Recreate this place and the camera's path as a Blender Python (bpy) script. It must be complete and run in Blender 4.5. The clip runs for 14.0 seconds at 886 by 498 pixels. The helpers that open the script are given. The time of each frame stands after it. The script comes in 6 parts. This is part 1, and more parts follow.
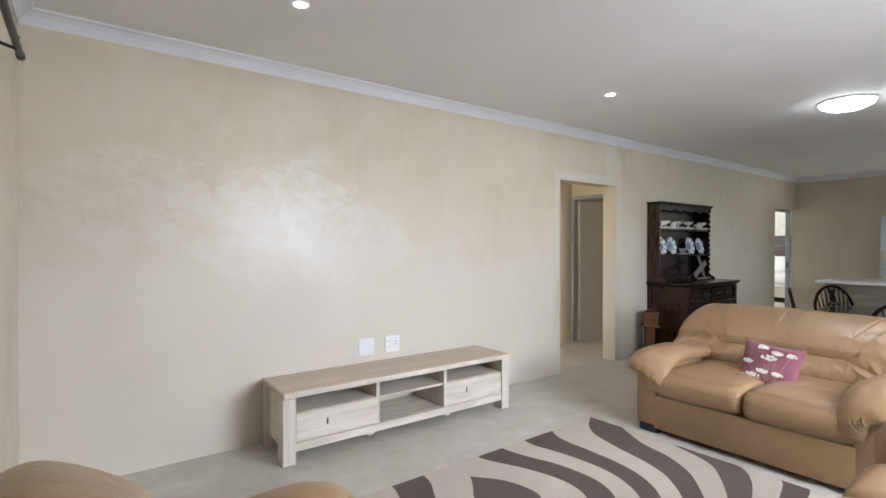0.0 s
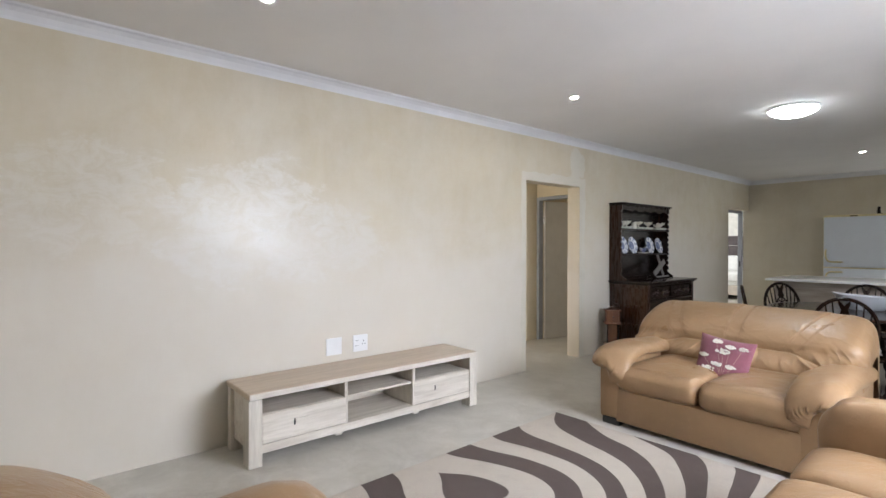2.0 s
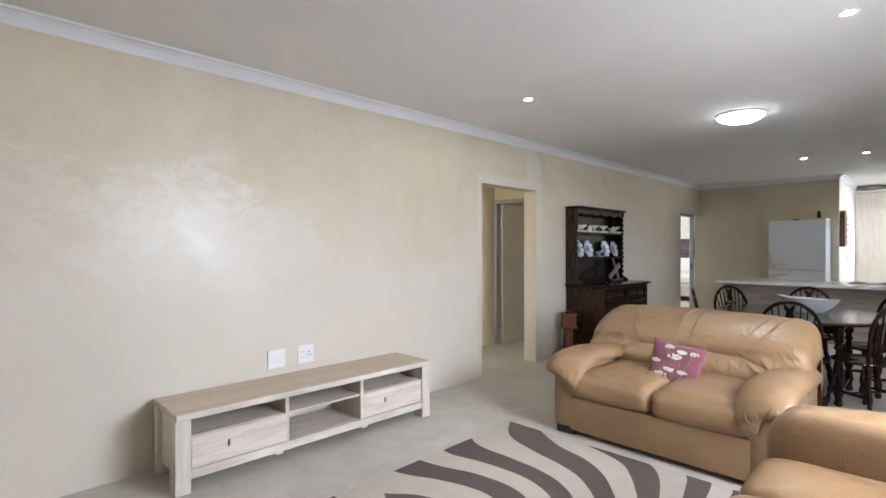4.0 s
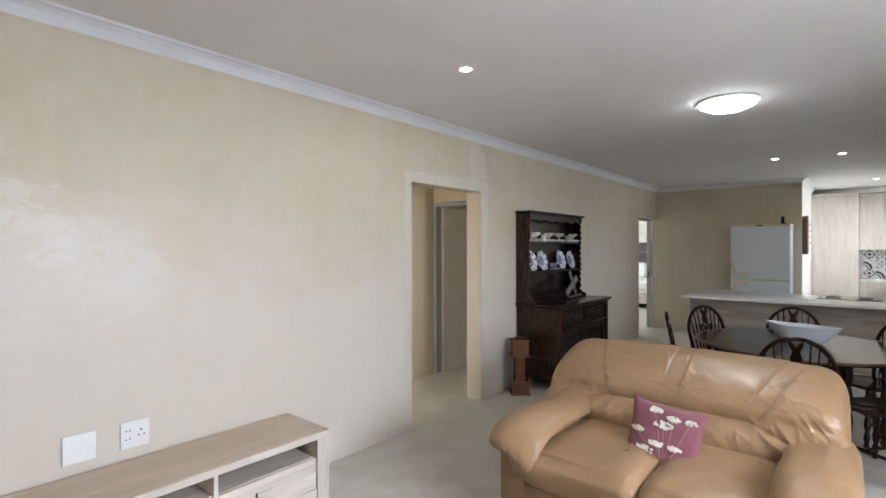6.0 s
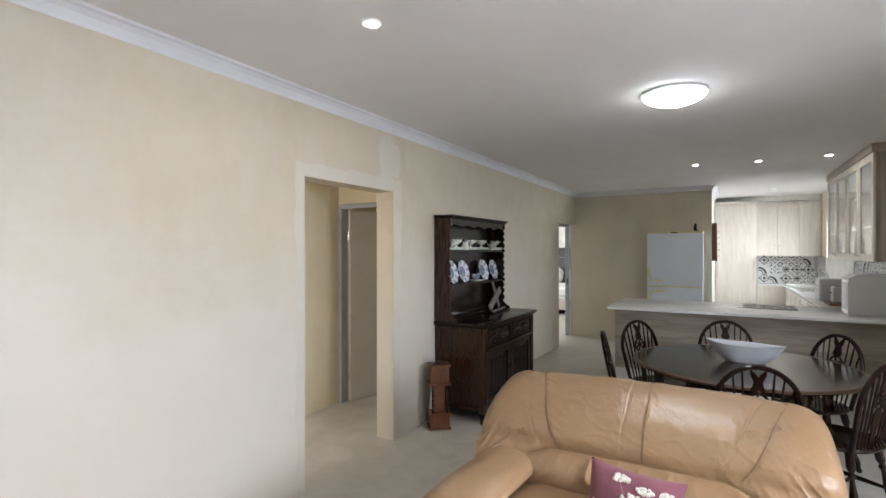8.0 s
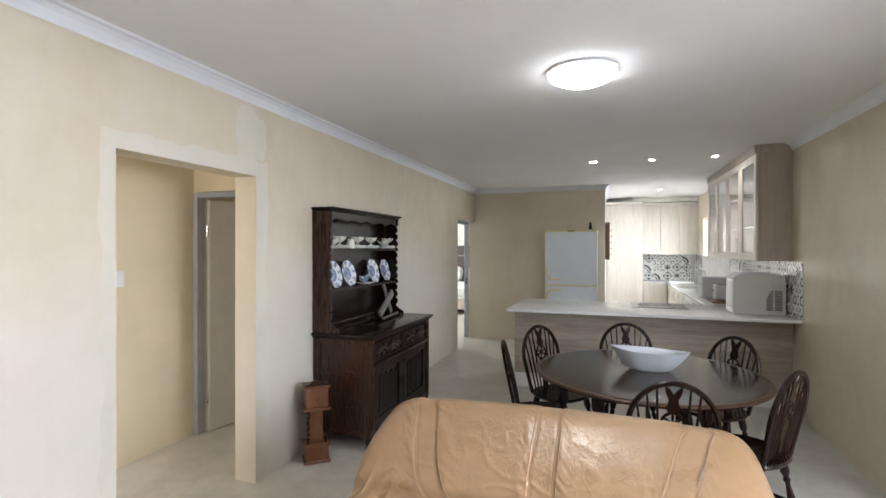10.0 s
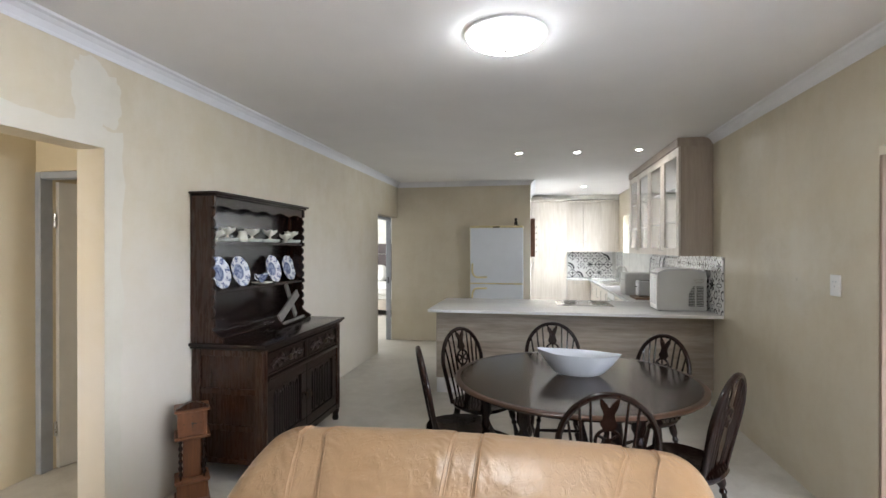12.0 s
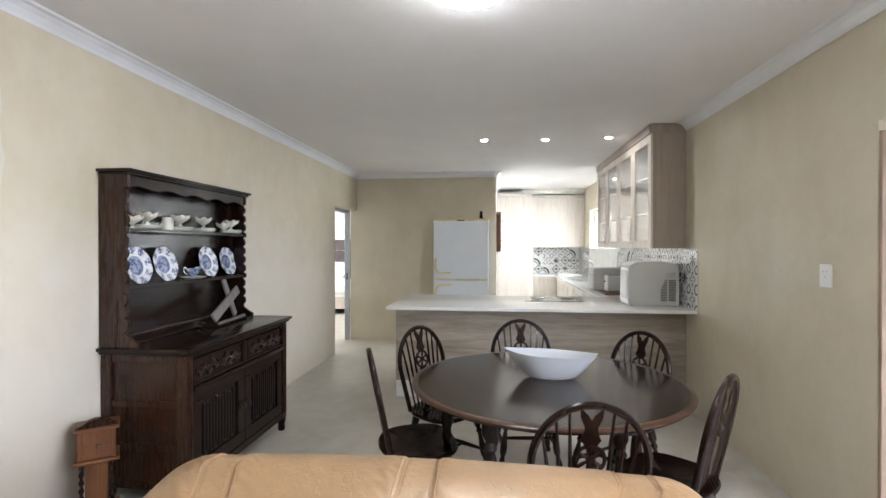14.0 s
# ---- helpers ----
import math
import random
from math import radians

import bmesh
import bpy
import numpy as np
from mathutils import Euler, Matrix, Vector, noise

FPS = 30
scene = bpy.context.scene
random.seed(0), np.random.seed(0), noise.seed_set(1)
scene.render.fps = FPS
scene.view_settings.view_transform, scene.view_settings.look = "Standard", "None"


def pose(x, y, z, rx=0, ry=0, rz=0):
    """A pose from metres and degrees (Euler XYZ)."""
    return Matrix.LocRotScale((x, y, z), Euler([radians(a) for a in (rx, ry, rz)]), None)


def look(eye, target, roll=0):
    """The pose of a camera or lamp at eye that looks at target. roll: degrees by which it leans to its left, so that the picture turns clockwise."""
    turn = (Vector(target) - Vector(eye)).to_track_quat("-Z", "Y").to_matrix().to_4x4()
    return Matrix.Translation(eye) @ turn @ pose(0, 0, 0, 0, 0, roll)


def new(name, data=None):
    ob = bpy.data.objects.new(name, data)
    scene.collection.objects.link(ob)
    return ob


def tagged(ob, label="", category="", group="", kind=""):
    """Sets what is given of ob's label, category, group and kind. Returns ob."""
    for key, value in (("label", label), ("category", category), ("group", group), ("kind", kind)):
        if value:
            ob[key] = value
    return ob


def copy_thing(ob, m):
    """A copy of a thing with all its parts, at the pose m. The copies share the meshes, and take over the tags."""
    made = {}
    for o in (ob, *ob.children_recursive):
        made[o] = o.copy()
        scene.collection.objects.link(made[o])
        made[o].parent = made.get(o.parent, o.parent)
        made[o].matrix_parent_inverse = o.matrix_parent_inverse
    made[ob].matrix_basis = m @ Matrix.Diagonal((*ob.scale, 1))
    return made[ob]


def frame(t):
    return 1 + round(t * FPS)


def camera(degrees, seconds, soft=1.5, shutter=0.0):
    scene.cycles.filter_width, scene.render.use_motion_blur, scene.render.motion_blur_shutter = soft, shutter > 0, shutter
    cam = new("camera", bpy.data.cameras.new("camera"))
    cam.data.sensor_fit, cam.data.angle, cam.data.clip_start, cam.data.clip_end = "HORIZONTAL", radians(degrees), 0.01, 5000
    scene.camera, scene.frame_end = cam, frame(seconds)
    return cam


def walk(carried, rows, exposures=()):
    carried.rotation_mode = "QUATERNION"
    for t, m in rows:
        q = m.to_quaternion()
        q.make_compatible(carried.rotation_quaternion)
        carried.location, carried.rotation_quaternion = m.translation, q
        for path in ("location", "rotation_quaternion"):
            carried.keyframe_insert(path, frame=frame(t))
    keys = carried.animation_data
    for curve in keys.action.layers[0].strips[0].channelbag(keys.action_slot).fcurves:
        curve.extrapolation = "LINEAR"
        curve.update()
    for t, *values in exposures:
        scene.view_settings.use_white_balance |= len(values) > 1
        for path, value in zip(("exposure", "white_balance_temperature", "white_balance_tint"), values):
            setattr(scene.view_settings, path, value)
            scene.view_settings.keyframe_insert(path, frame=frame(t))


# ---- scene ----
cam = camera(84.3, 14.0)
PATH = [
    (0, (3.437, -0.492, 1.36), (1.826, 0.694, 1.345), 0.1),
    (0.5, (3.437, -0.503, 1.367), (1.849, 0.713, 1.346), 0.2),
    (1, (3.446, -0.505, 1.362), (1.877, 0.736, 1.343), 0.2),
    (1.5, (3.437, -0.503, 1.35), (1.887, 0.761, 1.338), 0.0),
    (2, (3.446, -0.515, 1.35), (1.92, 0.777, 1.336), 0.1),
    (2.5, (3.451, -0.512, 1.359), (1.946, 0.806, 1.341), 0.1),
    (3, (3.453, -0.516, 1.349), (1.974, 0.831, 1.337), -0.0),
    (5.5, (3.014, 0.367, 1.471), (1.686, 1.862, 1.464), -0.0),
    (6, (2.817, 0.623, 1.514), (1.532, 2.156, 1.507), -0.1),
    (6.5, (2.727, 0.757, 1.541), (1.489, 2.329, 1.541), -0.2),
    (7, (2.601, 0.927, 1.556), (1.433, 2.55, 1.556), -0.1),
    (7.5, (2.509, 1.092, 1.57), (1.413, 2.765, 1.572), 0.0),
    (8, (2.388, 1.254, 1.574), (1.387, 2.986, 1.579), -0.1),
    (10.5, (2.237, 1.967, 1.582), (1.677, 3.887, 1.577), -0.0),
    (11, (2.238, 2.071, 1.561), (1.753, 4.011, 1.557), -0.1),
    (11.5, (2.241, 2.199, 1.55), (1.823, 4.155, 1.544), -0.0),
    (12, (2.229, 2.337, 1.534), (1.868, 4.304, 1.529), -0.0),
    (12.5, (2.216, 2.44, 1.509), (1.9, 4.415, 1.502), 0.0),
    (13, (2.221, 2.561, 1.48), (1.941, 4.541, 1.476), -0.0),
    (13.5, (2.217, 2.645, 1.471), (1.97, 4.63, 1.467), -0.0),
    (14, (2.218, 2.715, 1.473), (1.995, 4.702, 1.462), 0.0),
]
walk(cam, [(t, look(e, g, r)) for t, e, g, r in PATH], [(0, -0.09), (3.2, -0.06), (6.5, -0.20), (8.2, 0.06), (10.5, 0.38), (12.5, 0.46), (14.0, 0.70)])

# ---- world, lights ----
world = bpy.data.worlds.new("sky")
scene.world = world
world.use_nodes = True
_wn = world.node_tree.nodes
_sky = _wn.new("ShaderNodeTexSky")
_sky.sky_type, _sky.sun_disc = "NISHITA", False
_sky.sun_elevation, _sky.sun_rotation = radians(50), radians(80)
world.node_tree.links.new(_sky.outputs["Color"], _wn["Background"].inputs["Color"])
_wn["Background"].inputs["Strength"].default_value = 0.1


def area_lamp(name, eye, target, sx, sy, watts, colour=(1, 1, 1)):
    d = bpy.data.lights.new(name, "AREA")
    d.shape, d.size, d.size_y, d.energy, d.color = "RECTANGLE", sx, sy, watts, colour
    ob = new(name, d)
    ob.matrix_world = look(eye, target)
    return ob


# room numbers
W, H, Y0, Y1, YK = 3.94, 2.61, -0.77, 10.25, 13.05
XE = 2.192          # end of the wall behind the fridge
WIN = (1.1, 3.1, 0.88, 2.15)      # living window in the right wall: y0 y1 z0 z1
KWIN = (10.2, 12.2, 1.08, 2.15)    # kitchen window in the right wall
PAT = (3.45, 5.155, 0.0, 2.045)      # patio doorway in the right wall
SKY = (0.79, 0.86, 1.0)
area_lamp("daylight_living", (W + 0.75, 2.6, 1.95), (0, 0.7, -0.9), 2.2, 1.6, 275, SKY)
area_lamp("daylight_patio", (W + 1.15, 2.55, 1.8), (0.8, 7.6, -0.1), 2.0, 2.2, 46, SKY)
area_lamp("daylight_kitchen", (W + 1.0, 11.2, 2.0), (0.6, 10.9, -0.6), 2.6, 1.6, 205, (0.87, 0.93, 1.0))
# stands in for an unseen bedroom window; no opening is built behind it
area_lamp("daylight_bedroom", (-3.98, 12.0, 1.6), (0, 12.0, 1.2), 1.8, 1.3, 130, (0.92, 0.96, 1.0))
# unseen fill added to brighten the hall; its end wall has no window
area_lamp("fill_hall", (-0.62, 1.62, 1.6), (-0.62, 4, 1.2), 0.7, 1.2, 25, (1.0, 0.97, 0.92))


# unseen fill added to brighten the open hall door; no window is built
area_lamp("fill_back_room", (-0.6, 7.36, 1.5), (-0.8, 5.5, 1.2), 0.7, 1.2, 14, (1.0, 0.97, 0.93))


# ---- materials ----
def mat_new(name):
    m = bpy.data.materials.new(name)
    m.use_nodes = True
    n, l = m.node_tree.nodes, m.node_tree.links
    return m, n, l, n["Principled BSDF"]


def mixc(n, l, fac, a, b):
    x = n.new("ShaderNodeMix")
    x.data_type = "RGBA"
    for sock, v in ((x.inputs[0], fac), (x.inputs[6], a), (x.inputs[7], b)):
        if isinstance(v, (tuple, float, int)):
            sock.default_value = (*v, 1) if isinstance(v, tuple) else v
        else:
            l.new(v, sock)
    return x.outputs[2]


def math_n(n, l, op, a, b=0.0, c=None):
    x = n.new("ShaderNodeMath")
    x.operation = op
    for i, v in enumerate((a, b) if c is None else (a, b, c)):
        if isinstance(v, (float, int)):
            x.inputs[i].default_value = v
        else:
            l.new(v, x.inputs[i])
    return x.outputs[0]


def coords(n, l, scale=(1, 1, 1), kind="Object", rot=(0, 0, 0)):
    tc, mp = n.new("ShaderNodeTexCoord"), n.new("ShaderNodeMapping")
    l.new(tc.outputs[kind], mp.inputs[0])
    mp.inputs["Scale"].default_value, mp.inputs["Rotation"].default_value = scale, rot
    return mp.outputs[0]


def noise_n(n, l, vec, scale, detail=4.0, rough=0.55, dist=0.0):
    x = n.new("ShaderNodeTexNoise")
    l.new(vec, x.inputs["Vector"])
    for k, v in (("Scale", scale), ("Detail", detail), ("Roughness", rough), ("Distortion", dist)):
        x.inputs[k].default_value = v
    return x.outputs["Fac"]


def remap(n, l, v, a, b, c=0.0, d=1.0):
    x = n.new("ShaderNodeMapRange")
    l.new(v, x.inputs[0])
    for i, k in enumerate((a, b, c, d)):
        x.inputs[i + 1].default_value = k
    return x.outputs[0]


def bump_n(n, l, p, height, strength, dist=0.01):
    x = n.new("ShaderNodeBump")
    l.new(height, x.inputs["Height"])
    x.inputs["Strength"].default_value, x.inputs["Distance"].default_value = strength, dist
    l.new(x.outputs[0], p.inputs["Normal"])


def plain(name, col, rough=0.5, metal=0.0, var=0.12, scale=6.0, bump=0.05, spec=0.5, coat=0.0, rvar=0.02):
    m, n, l, p = mat_new(name)
    v = coords(n, l)
    f = noise_n(n, l, v, scale, 5)
    g = noise_n(n, l, v, scale * 14, 3)
    dark = tuple(c * (1 - var) for c in col)
    lite = tuple(min(1, c * (1 + var)) for c in col)
    l.new(mixc(n, l, remap(n, l, f, 0.3, 0.7), dark, lite), p.inputs["Base Color"])
    l.new(remap(n, l, g, 0.3, 0.7, max(0.02, rough - rvar), min(1, rough + rvar)), p.inputs["Roughness"])
    p.inputs["Metallic"].default_value = metal
    p.inputs["Specular IOR Level"].default_value = spec
    p.inputs["Coat Weight"].default_value = coat
    if bump:
        bump_n(n, l, p, g, bump, 0.004)
    return m


def plaster(name, col, patch, gloss, zone=None, pale=None):
    """Hand-trowelled plaster with worn, burnished patches."""
    m, n, l, p = mat_new(name)
    v = coords(n, l, kind="Object")
    big = noise_n(n, l, v, 0.8, 6, 0.6, 0.6)
    mid = noise_n(n, l, v, 2.1, 12, 0.70, 0.2)
    streak = noise_n(n, l, coords(n, l, (1, 1, 0.28)), 7.0, 7, 0.68, 0.5)
    fine = noise_n(n, l, v, 46, 4, 0.6)
    trowel = noise_n(n, l, coords(n, l, (1, 1, 2.6)), 5.0, 9, 0.7, 0.5)
    c1 = mixc(n, l, remap(n, l, big, 0.3, 0.7), tuple(c * 0.90 for c in col), tuple(min(1, c * 1.08) for c in col))
    c2 = mixc(n, l, remap(n, l, mid, 0.40, 0.75, 0, 0.55), c1, patch)
    c3 = mixc(n, l, remap(n, l, streak, 0.42, 0.75, 0, 0.30), c2, patch)
    c4 = mixc(n, l, remap(n, l, trowel, 0.28, 0.5, 0.05, 0.0), c3, tuple(c * 0.74 for c in col))
    l.new(c4, p.inputs["Base Color"])
    mask = math_n(n, l, "ADD", mid, math_n(n, l, "MULTIPLY", math_n(n, l, "SUBTRACT", trowel, 0.5), 0.45))
    rough = remap(n, l, mask, 0.36, 0.68, gloss + 0.10, gloss - 0.06)
    if zone:
        # polished, shiny stretches with ragged borders; the pale lime bloom also paints window sheen
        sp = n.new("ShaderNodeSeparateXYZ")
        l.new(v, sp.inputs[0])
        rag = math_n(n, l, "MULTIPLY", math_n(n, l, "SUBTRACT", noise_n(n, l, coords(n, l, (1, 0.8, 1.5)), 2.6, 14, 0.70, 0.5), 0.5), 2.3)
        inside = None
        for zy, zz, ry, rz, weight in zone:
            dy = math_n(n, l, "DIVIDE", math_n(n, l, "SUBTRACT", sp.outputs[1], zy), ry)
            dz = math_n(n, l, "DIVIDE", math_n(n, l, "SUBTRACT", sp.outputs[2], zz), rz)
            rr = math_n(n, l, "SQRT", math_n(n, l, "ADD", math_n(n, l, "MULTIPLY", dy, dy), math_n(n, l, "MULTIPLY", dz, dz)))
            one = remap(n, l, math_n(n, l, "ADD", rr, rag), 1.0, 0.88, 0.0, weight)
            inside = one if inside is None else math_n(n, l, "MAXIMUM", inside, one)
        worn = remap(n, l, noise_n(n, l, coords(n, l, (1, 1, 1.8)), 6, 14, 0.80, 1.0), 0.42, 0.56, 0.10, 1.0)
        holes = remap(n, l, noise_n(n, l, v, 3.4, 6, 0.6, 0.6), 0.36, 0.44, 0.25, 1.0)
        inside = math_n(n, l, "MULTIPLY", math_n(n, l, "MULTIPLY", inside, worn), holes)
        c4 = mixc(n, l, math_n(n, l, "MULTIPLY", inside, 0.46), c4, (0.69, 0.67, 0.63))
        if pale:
            # the lower wall is tinted paler below a ragged shoulder-high edge, painting in daylight
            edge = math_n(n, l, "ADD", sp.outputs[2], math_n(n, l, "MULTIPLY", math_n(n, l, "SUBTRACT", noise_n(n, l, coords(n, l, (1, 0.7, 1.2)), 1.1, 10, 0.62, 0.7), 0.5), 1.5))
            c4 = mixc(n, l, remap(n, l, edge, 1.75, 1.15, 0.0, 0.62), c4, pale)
        l.new(c4, p.inputs["Base Color"])
        rough = math_n(n, l, "SUBTRACT", rough, math_n(n, l, "MULTIPLY", inside, 0.17))
    l.new(rough, p.inputs["Roughness"])
    h = math_n(n, l, "ADD", math_n(n, l, "MULTIPLY", trowel, 0.9), math_n(n, l, "MULTIPLY", fine, 0.10))
    h = math_n(n, l, "ADD", h, math_n(n, l, "MULTIPLY", mid, 0.25))
    bump_n(n, l, p, h, 0.07, 0.008)
    return m


def wood(name, dark, lite, rough=0.45, along=1, scale=1.0, coat=0.0, bump=0.12, spec=0.5):
    """Grain runs along local axis `along`."""
    m, n, l, p = mat_new(name)
    sc = [9.0 * scale] * 3
    sc[along] = 0.75 * scale
    v = coords(n, l, tuple(sc))
    oi = n.new("ShaderNodeObjectInfo")
    va = n.new("ShaderNodeVectorMath")
    va.operation = "ADD"
    l.new(v, va.inputs[0])
    off = math_n(n, l, "MULTIPLY", oi.outputs["Random"], 31.0)
    l.new(off, va.inputs[1])
    v = va.outputs[0]
    a = noise_n(n, l, v, 1.3, 6, 0.6, 1.3)
    b = noise_n(n, l, v, 7.0, 5, 0.65, 0.3)
    k = math_n(n, l, "ADD", math_n(n, l, "MULTIPLY", a, 0.65), math_n(n, l, "MULTIPLY", b, 0.45))
    l.new(mixc(n, l, remap(n, l, k, 0.38, 0.72), dark, lite), p.inputs["Base Color"])
    l.new(remap(n, l, b, 0.3, 0.7, rough + 0.02, rough - 0.01), p.inputs["Roughness"])
    p.inputs["Coat Weight"].default_value = coat
    p.inputs["Coat Roughness"].default_value = 0.15
    p.inputs["Specular IOR Level"].default_value = spec
    if bump:
        bump_n(n, l, p, b, bump, 0.003)
    return m


def leather(name, col):
    """Soft hide: pebbled grain, slack ripples and fine cracked creases."""
    m, n, l, p = mat_new(name)
    v = coords(n, l)
    big = noise_n(n, l, v, 3.0, 4)
    pebble = noise_n(n, l, v, 170, 2)
    c = mixc(n, l, remap(n, l, big, 0.3, 0.7), tuple(k * 0.9 for k in col), tuple(k * 1.08 for k in col))
    l.new(mixc(n, l, remap(n, l, noise_n(n, l, v, 24, 5), 0.55, 0.8, 0.0, 0.25), c, tuple(k * 1.25 for k in col)), p.inputs["Base Color"])
    l.new(remap(n, l, big, 0.3, 0.7, 0.27, 0.35), p.inputs["Roughness"])
    wr = noise_n(n, l, coords(n, l, (1, 1, 0.5)), 8, 3, 0.5, 0.6)
    fold = noise_n(n, l, coords(n, l, (1.3, 0.8, 0.6), rot=(0.3, 0.5, 0.4)), 26, 4, 0.6, 1.2)
    sharp = math_n(n, l, "POWER", math_n(n, l, "SUBTRACT", 1.0, math_n(n, l, "ABSOLUTE", math_n(n, l, "MULTIPLY", math_n(n, l, "SUBTRACT", fold, 0.5), 4.0))), 3.0)
    h = math_n(n, l, "MULTIPLY", pebble, 0.03)
    h = math_n(n, l, "ADD", h, math_n(n, l, "MULTIPLY", wr, 0.85))
    h = math_n(n, l, "ADD", h, math_n(n, l, "MULTIPLY", fold, 0.35))
    h = math_n(n, l, "SUBTRACT", h, math_n(n, l, "MULTIPLY", sharp, 0.05))
    bump_n(n, l, p, h, 0.5, 0.012)
    return m


def screed(name):
    m, n, l, p = mat_new(name)
    v = coords(n, l)
    big = noise_n(n, l, v, 0.7, 7, 0.62, 0.8)
    mid = noise_n(n, l, v, 4.5, 8, 0.7, 0.5)
    fine = noise_n(n, l, v, 60, 3)
    c = mixc(n, l, remap(n, l, big, 0.32, 0.68), (0.39, 0.36, 0.31), (0.55, 0.52, 0.46))
    c = mixc(n, l, remap(n, l, mid, 0.40, 0.66, 0.0, 0.6), c, (0.63, 0.605, 0.55))
    c = mixc(n, l, remap(n, l, fine, 0.62, 0.75, 0.0, 0.18), c, (0.28, 0.26, 0.23))
    l.new(c, p.inputs["Base Color"])
    l.new(remap(n, l, mid, 0.3, 0.7, 0.30, 0.48), p.inputs["Roughness"])
    bump_n(n, l, p, math_n(n, l, "ADD", mid, math_n(n, l, "MULTIPLY", fine, 0.2)), 0.06, 0.01)
    return m


def emitter(name, col, strength):
    m, n, l, p = mat_new(name)
    p.inputs["Base Color"].default_value = (0.8, 0.8, 0.8, 1)
    p.inputs["Emission Color"].default_value = (*col, 1)
    p.inputs["Emission Strength"].default_value = strength
    return m


def glass(name, tint=(1, 1, 1), rough=0.0):
    m, n, l, p = mat_new(name)
    p.inputs["Base Color"].default_value = (*tint, 1)
    p.inputs["Transmission Weight"].default_value = 1.0
    p.inputs["Roughness"].default_value = rough
    p.inputs["IOR"].default_value = 1.45
    return m


M_WALL = plaster("wall_plaster", (0.57, 0.50, 0.375), (0.64, 0.595, 0.50), 0.36, ((5.95, 1.45, 0.50, 0.30, 0.25),))
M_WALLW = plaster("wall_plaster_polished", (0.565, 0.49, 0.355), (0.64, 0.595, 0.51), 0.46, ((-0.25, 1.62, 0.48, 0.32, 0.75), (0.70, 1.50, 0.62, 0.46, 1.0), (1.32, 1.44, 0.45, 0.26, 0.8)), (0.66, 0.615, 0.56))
M_FILL = plaster("filler_plaster", (0.60, 0.555, 0.46), (0.66, 0.63, 0.56), 0.45)
M_HALL = plaster("hall_plaster", (0.68, 0.58, 0.40), (0.68, 0.60, 0.45), 0.5)
M_WHITEWALL = plain("white_wall_paint", (0.78, 0.76, 0.70), 0.6)
M_CEIL = plain("ceiling_paint", (0.75, 0.73, 0.715), 0.85, var=0.03, scale=1.5, bump=0.02)
M_CORNICE = plain("cornice_paint", (0.70, 0.70, 0.72), 0.6, var=0.03)
M_FLOOR = screed("screed_floor")
M_STEEL = plain("grey_steel_frame", (0.36, 0.38, 0.42), 0.45)
M_DOOR = plain("door_paint", (0.60, 0.58, 0.54), 0.5, var=0.05)
M_LEATHER = leather("tan_leather", (0.310, 0.190, 0.099))
M_STITCH = plain("stitch_thread", (0.33, 0.20, 0.11), 0.7)
M_BLACK = plain("black_plastic", (0.015, 0.015, 0.015), 0.4)
M_OAK = wood("whitewashed_oak", (0.50, 0.44, 0.37), (0.74, 0.68, 0.60), 0.5, 1)
M_OAKV = wood("whitewashed_oak_upright", (0.50, 0.45, 0.38), (0.74, 0.69, 0.61), 0.5, 2)
M_OAKTOP = wood("light_oak_top", (0.42, 0.33, 0.24), (0.58, 0.47, 0.36), 0.42, 1)
M_DARK = wood("dark_stained_oak", (0.0070, 0.0030, 0.0022), (0.0160, 0.0064, 0.0042), 0.20, 1, 1.0, 0.0, 0.03, 0.28)
M_DARKV = wood("dark_stained_oak_upright", (0.0070, 0.0030, 0.0022), (0.0170, 0.0066, 0.0042), 0.22, 2, 1.0, 0.0, 0.03, 0.28)
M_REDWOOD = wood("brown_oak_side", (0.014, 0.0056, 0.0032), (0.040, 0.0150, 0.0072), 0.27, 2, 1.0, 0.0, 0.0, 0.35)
M_PANEL = plain("dark_oak_panel", (0.010, 0.0046, 0.0036), 0.20, var=0.30, scale=3.0, bump=0.0, spec=0.3, rvar=0.0)
M_TABLE = wood("dark_table_top", (0.008, 0.0045, 0.0034), (0.023, 0.0130, 0.009), 0.17, 1, 0.8, 0.0, 0.05, 0.5)
M_RIM = wood("worn_table_rim", (0.030, 0.012, 0.006), (0.065, 0.028, 0.014), 0.3, 1, 1.0, 0.0, 0.0, 0.4)
M_KITCH = wood("kitchen_pale_oak", (0.58, 0.52, 0.45), (0.74, 0.69, 0.63), 0.5, 2, 0.8)
M_KITCHG = wood("bar_panel_grey_oak", (0.20, 0.165, 0.13), (0.43, 0.37, 0.31), 0.5, 0, 0.7)
M_STONE = plain("white_quartz", (0.80, 0.80, 0.80), 0.14, var=0.04, scale=30, bump=0.0)
M_FRIDGE = plain("fridge_enamel", (0.66, 0.70, 0.76), 0.25, var=0.02)
M_CREAM = plain("aged_cream_plastic", (0.66, 0.57, 0.33), 0.45)
M_WHITE = plain("white_plastic", (0.80, 0.80, 0.80), 0.35, var=0.02)
M_CHROME = plain("brushed_nickel", (0.55, 0.53, 0.50), 0.28, 1.0, var=0.05)
M_GLASS = glass("clear_glass")


# ---- mesh helpers ----
def thing(name, loc, rz=0.0, label="", category="", group="", kind=""):
    ob = new(name)
    ob.empty_display_size = 0.05
    ob.matrix_world = pose(*loc, 0, 0, rz)
    return tagged(ob, label, category, group, kind)


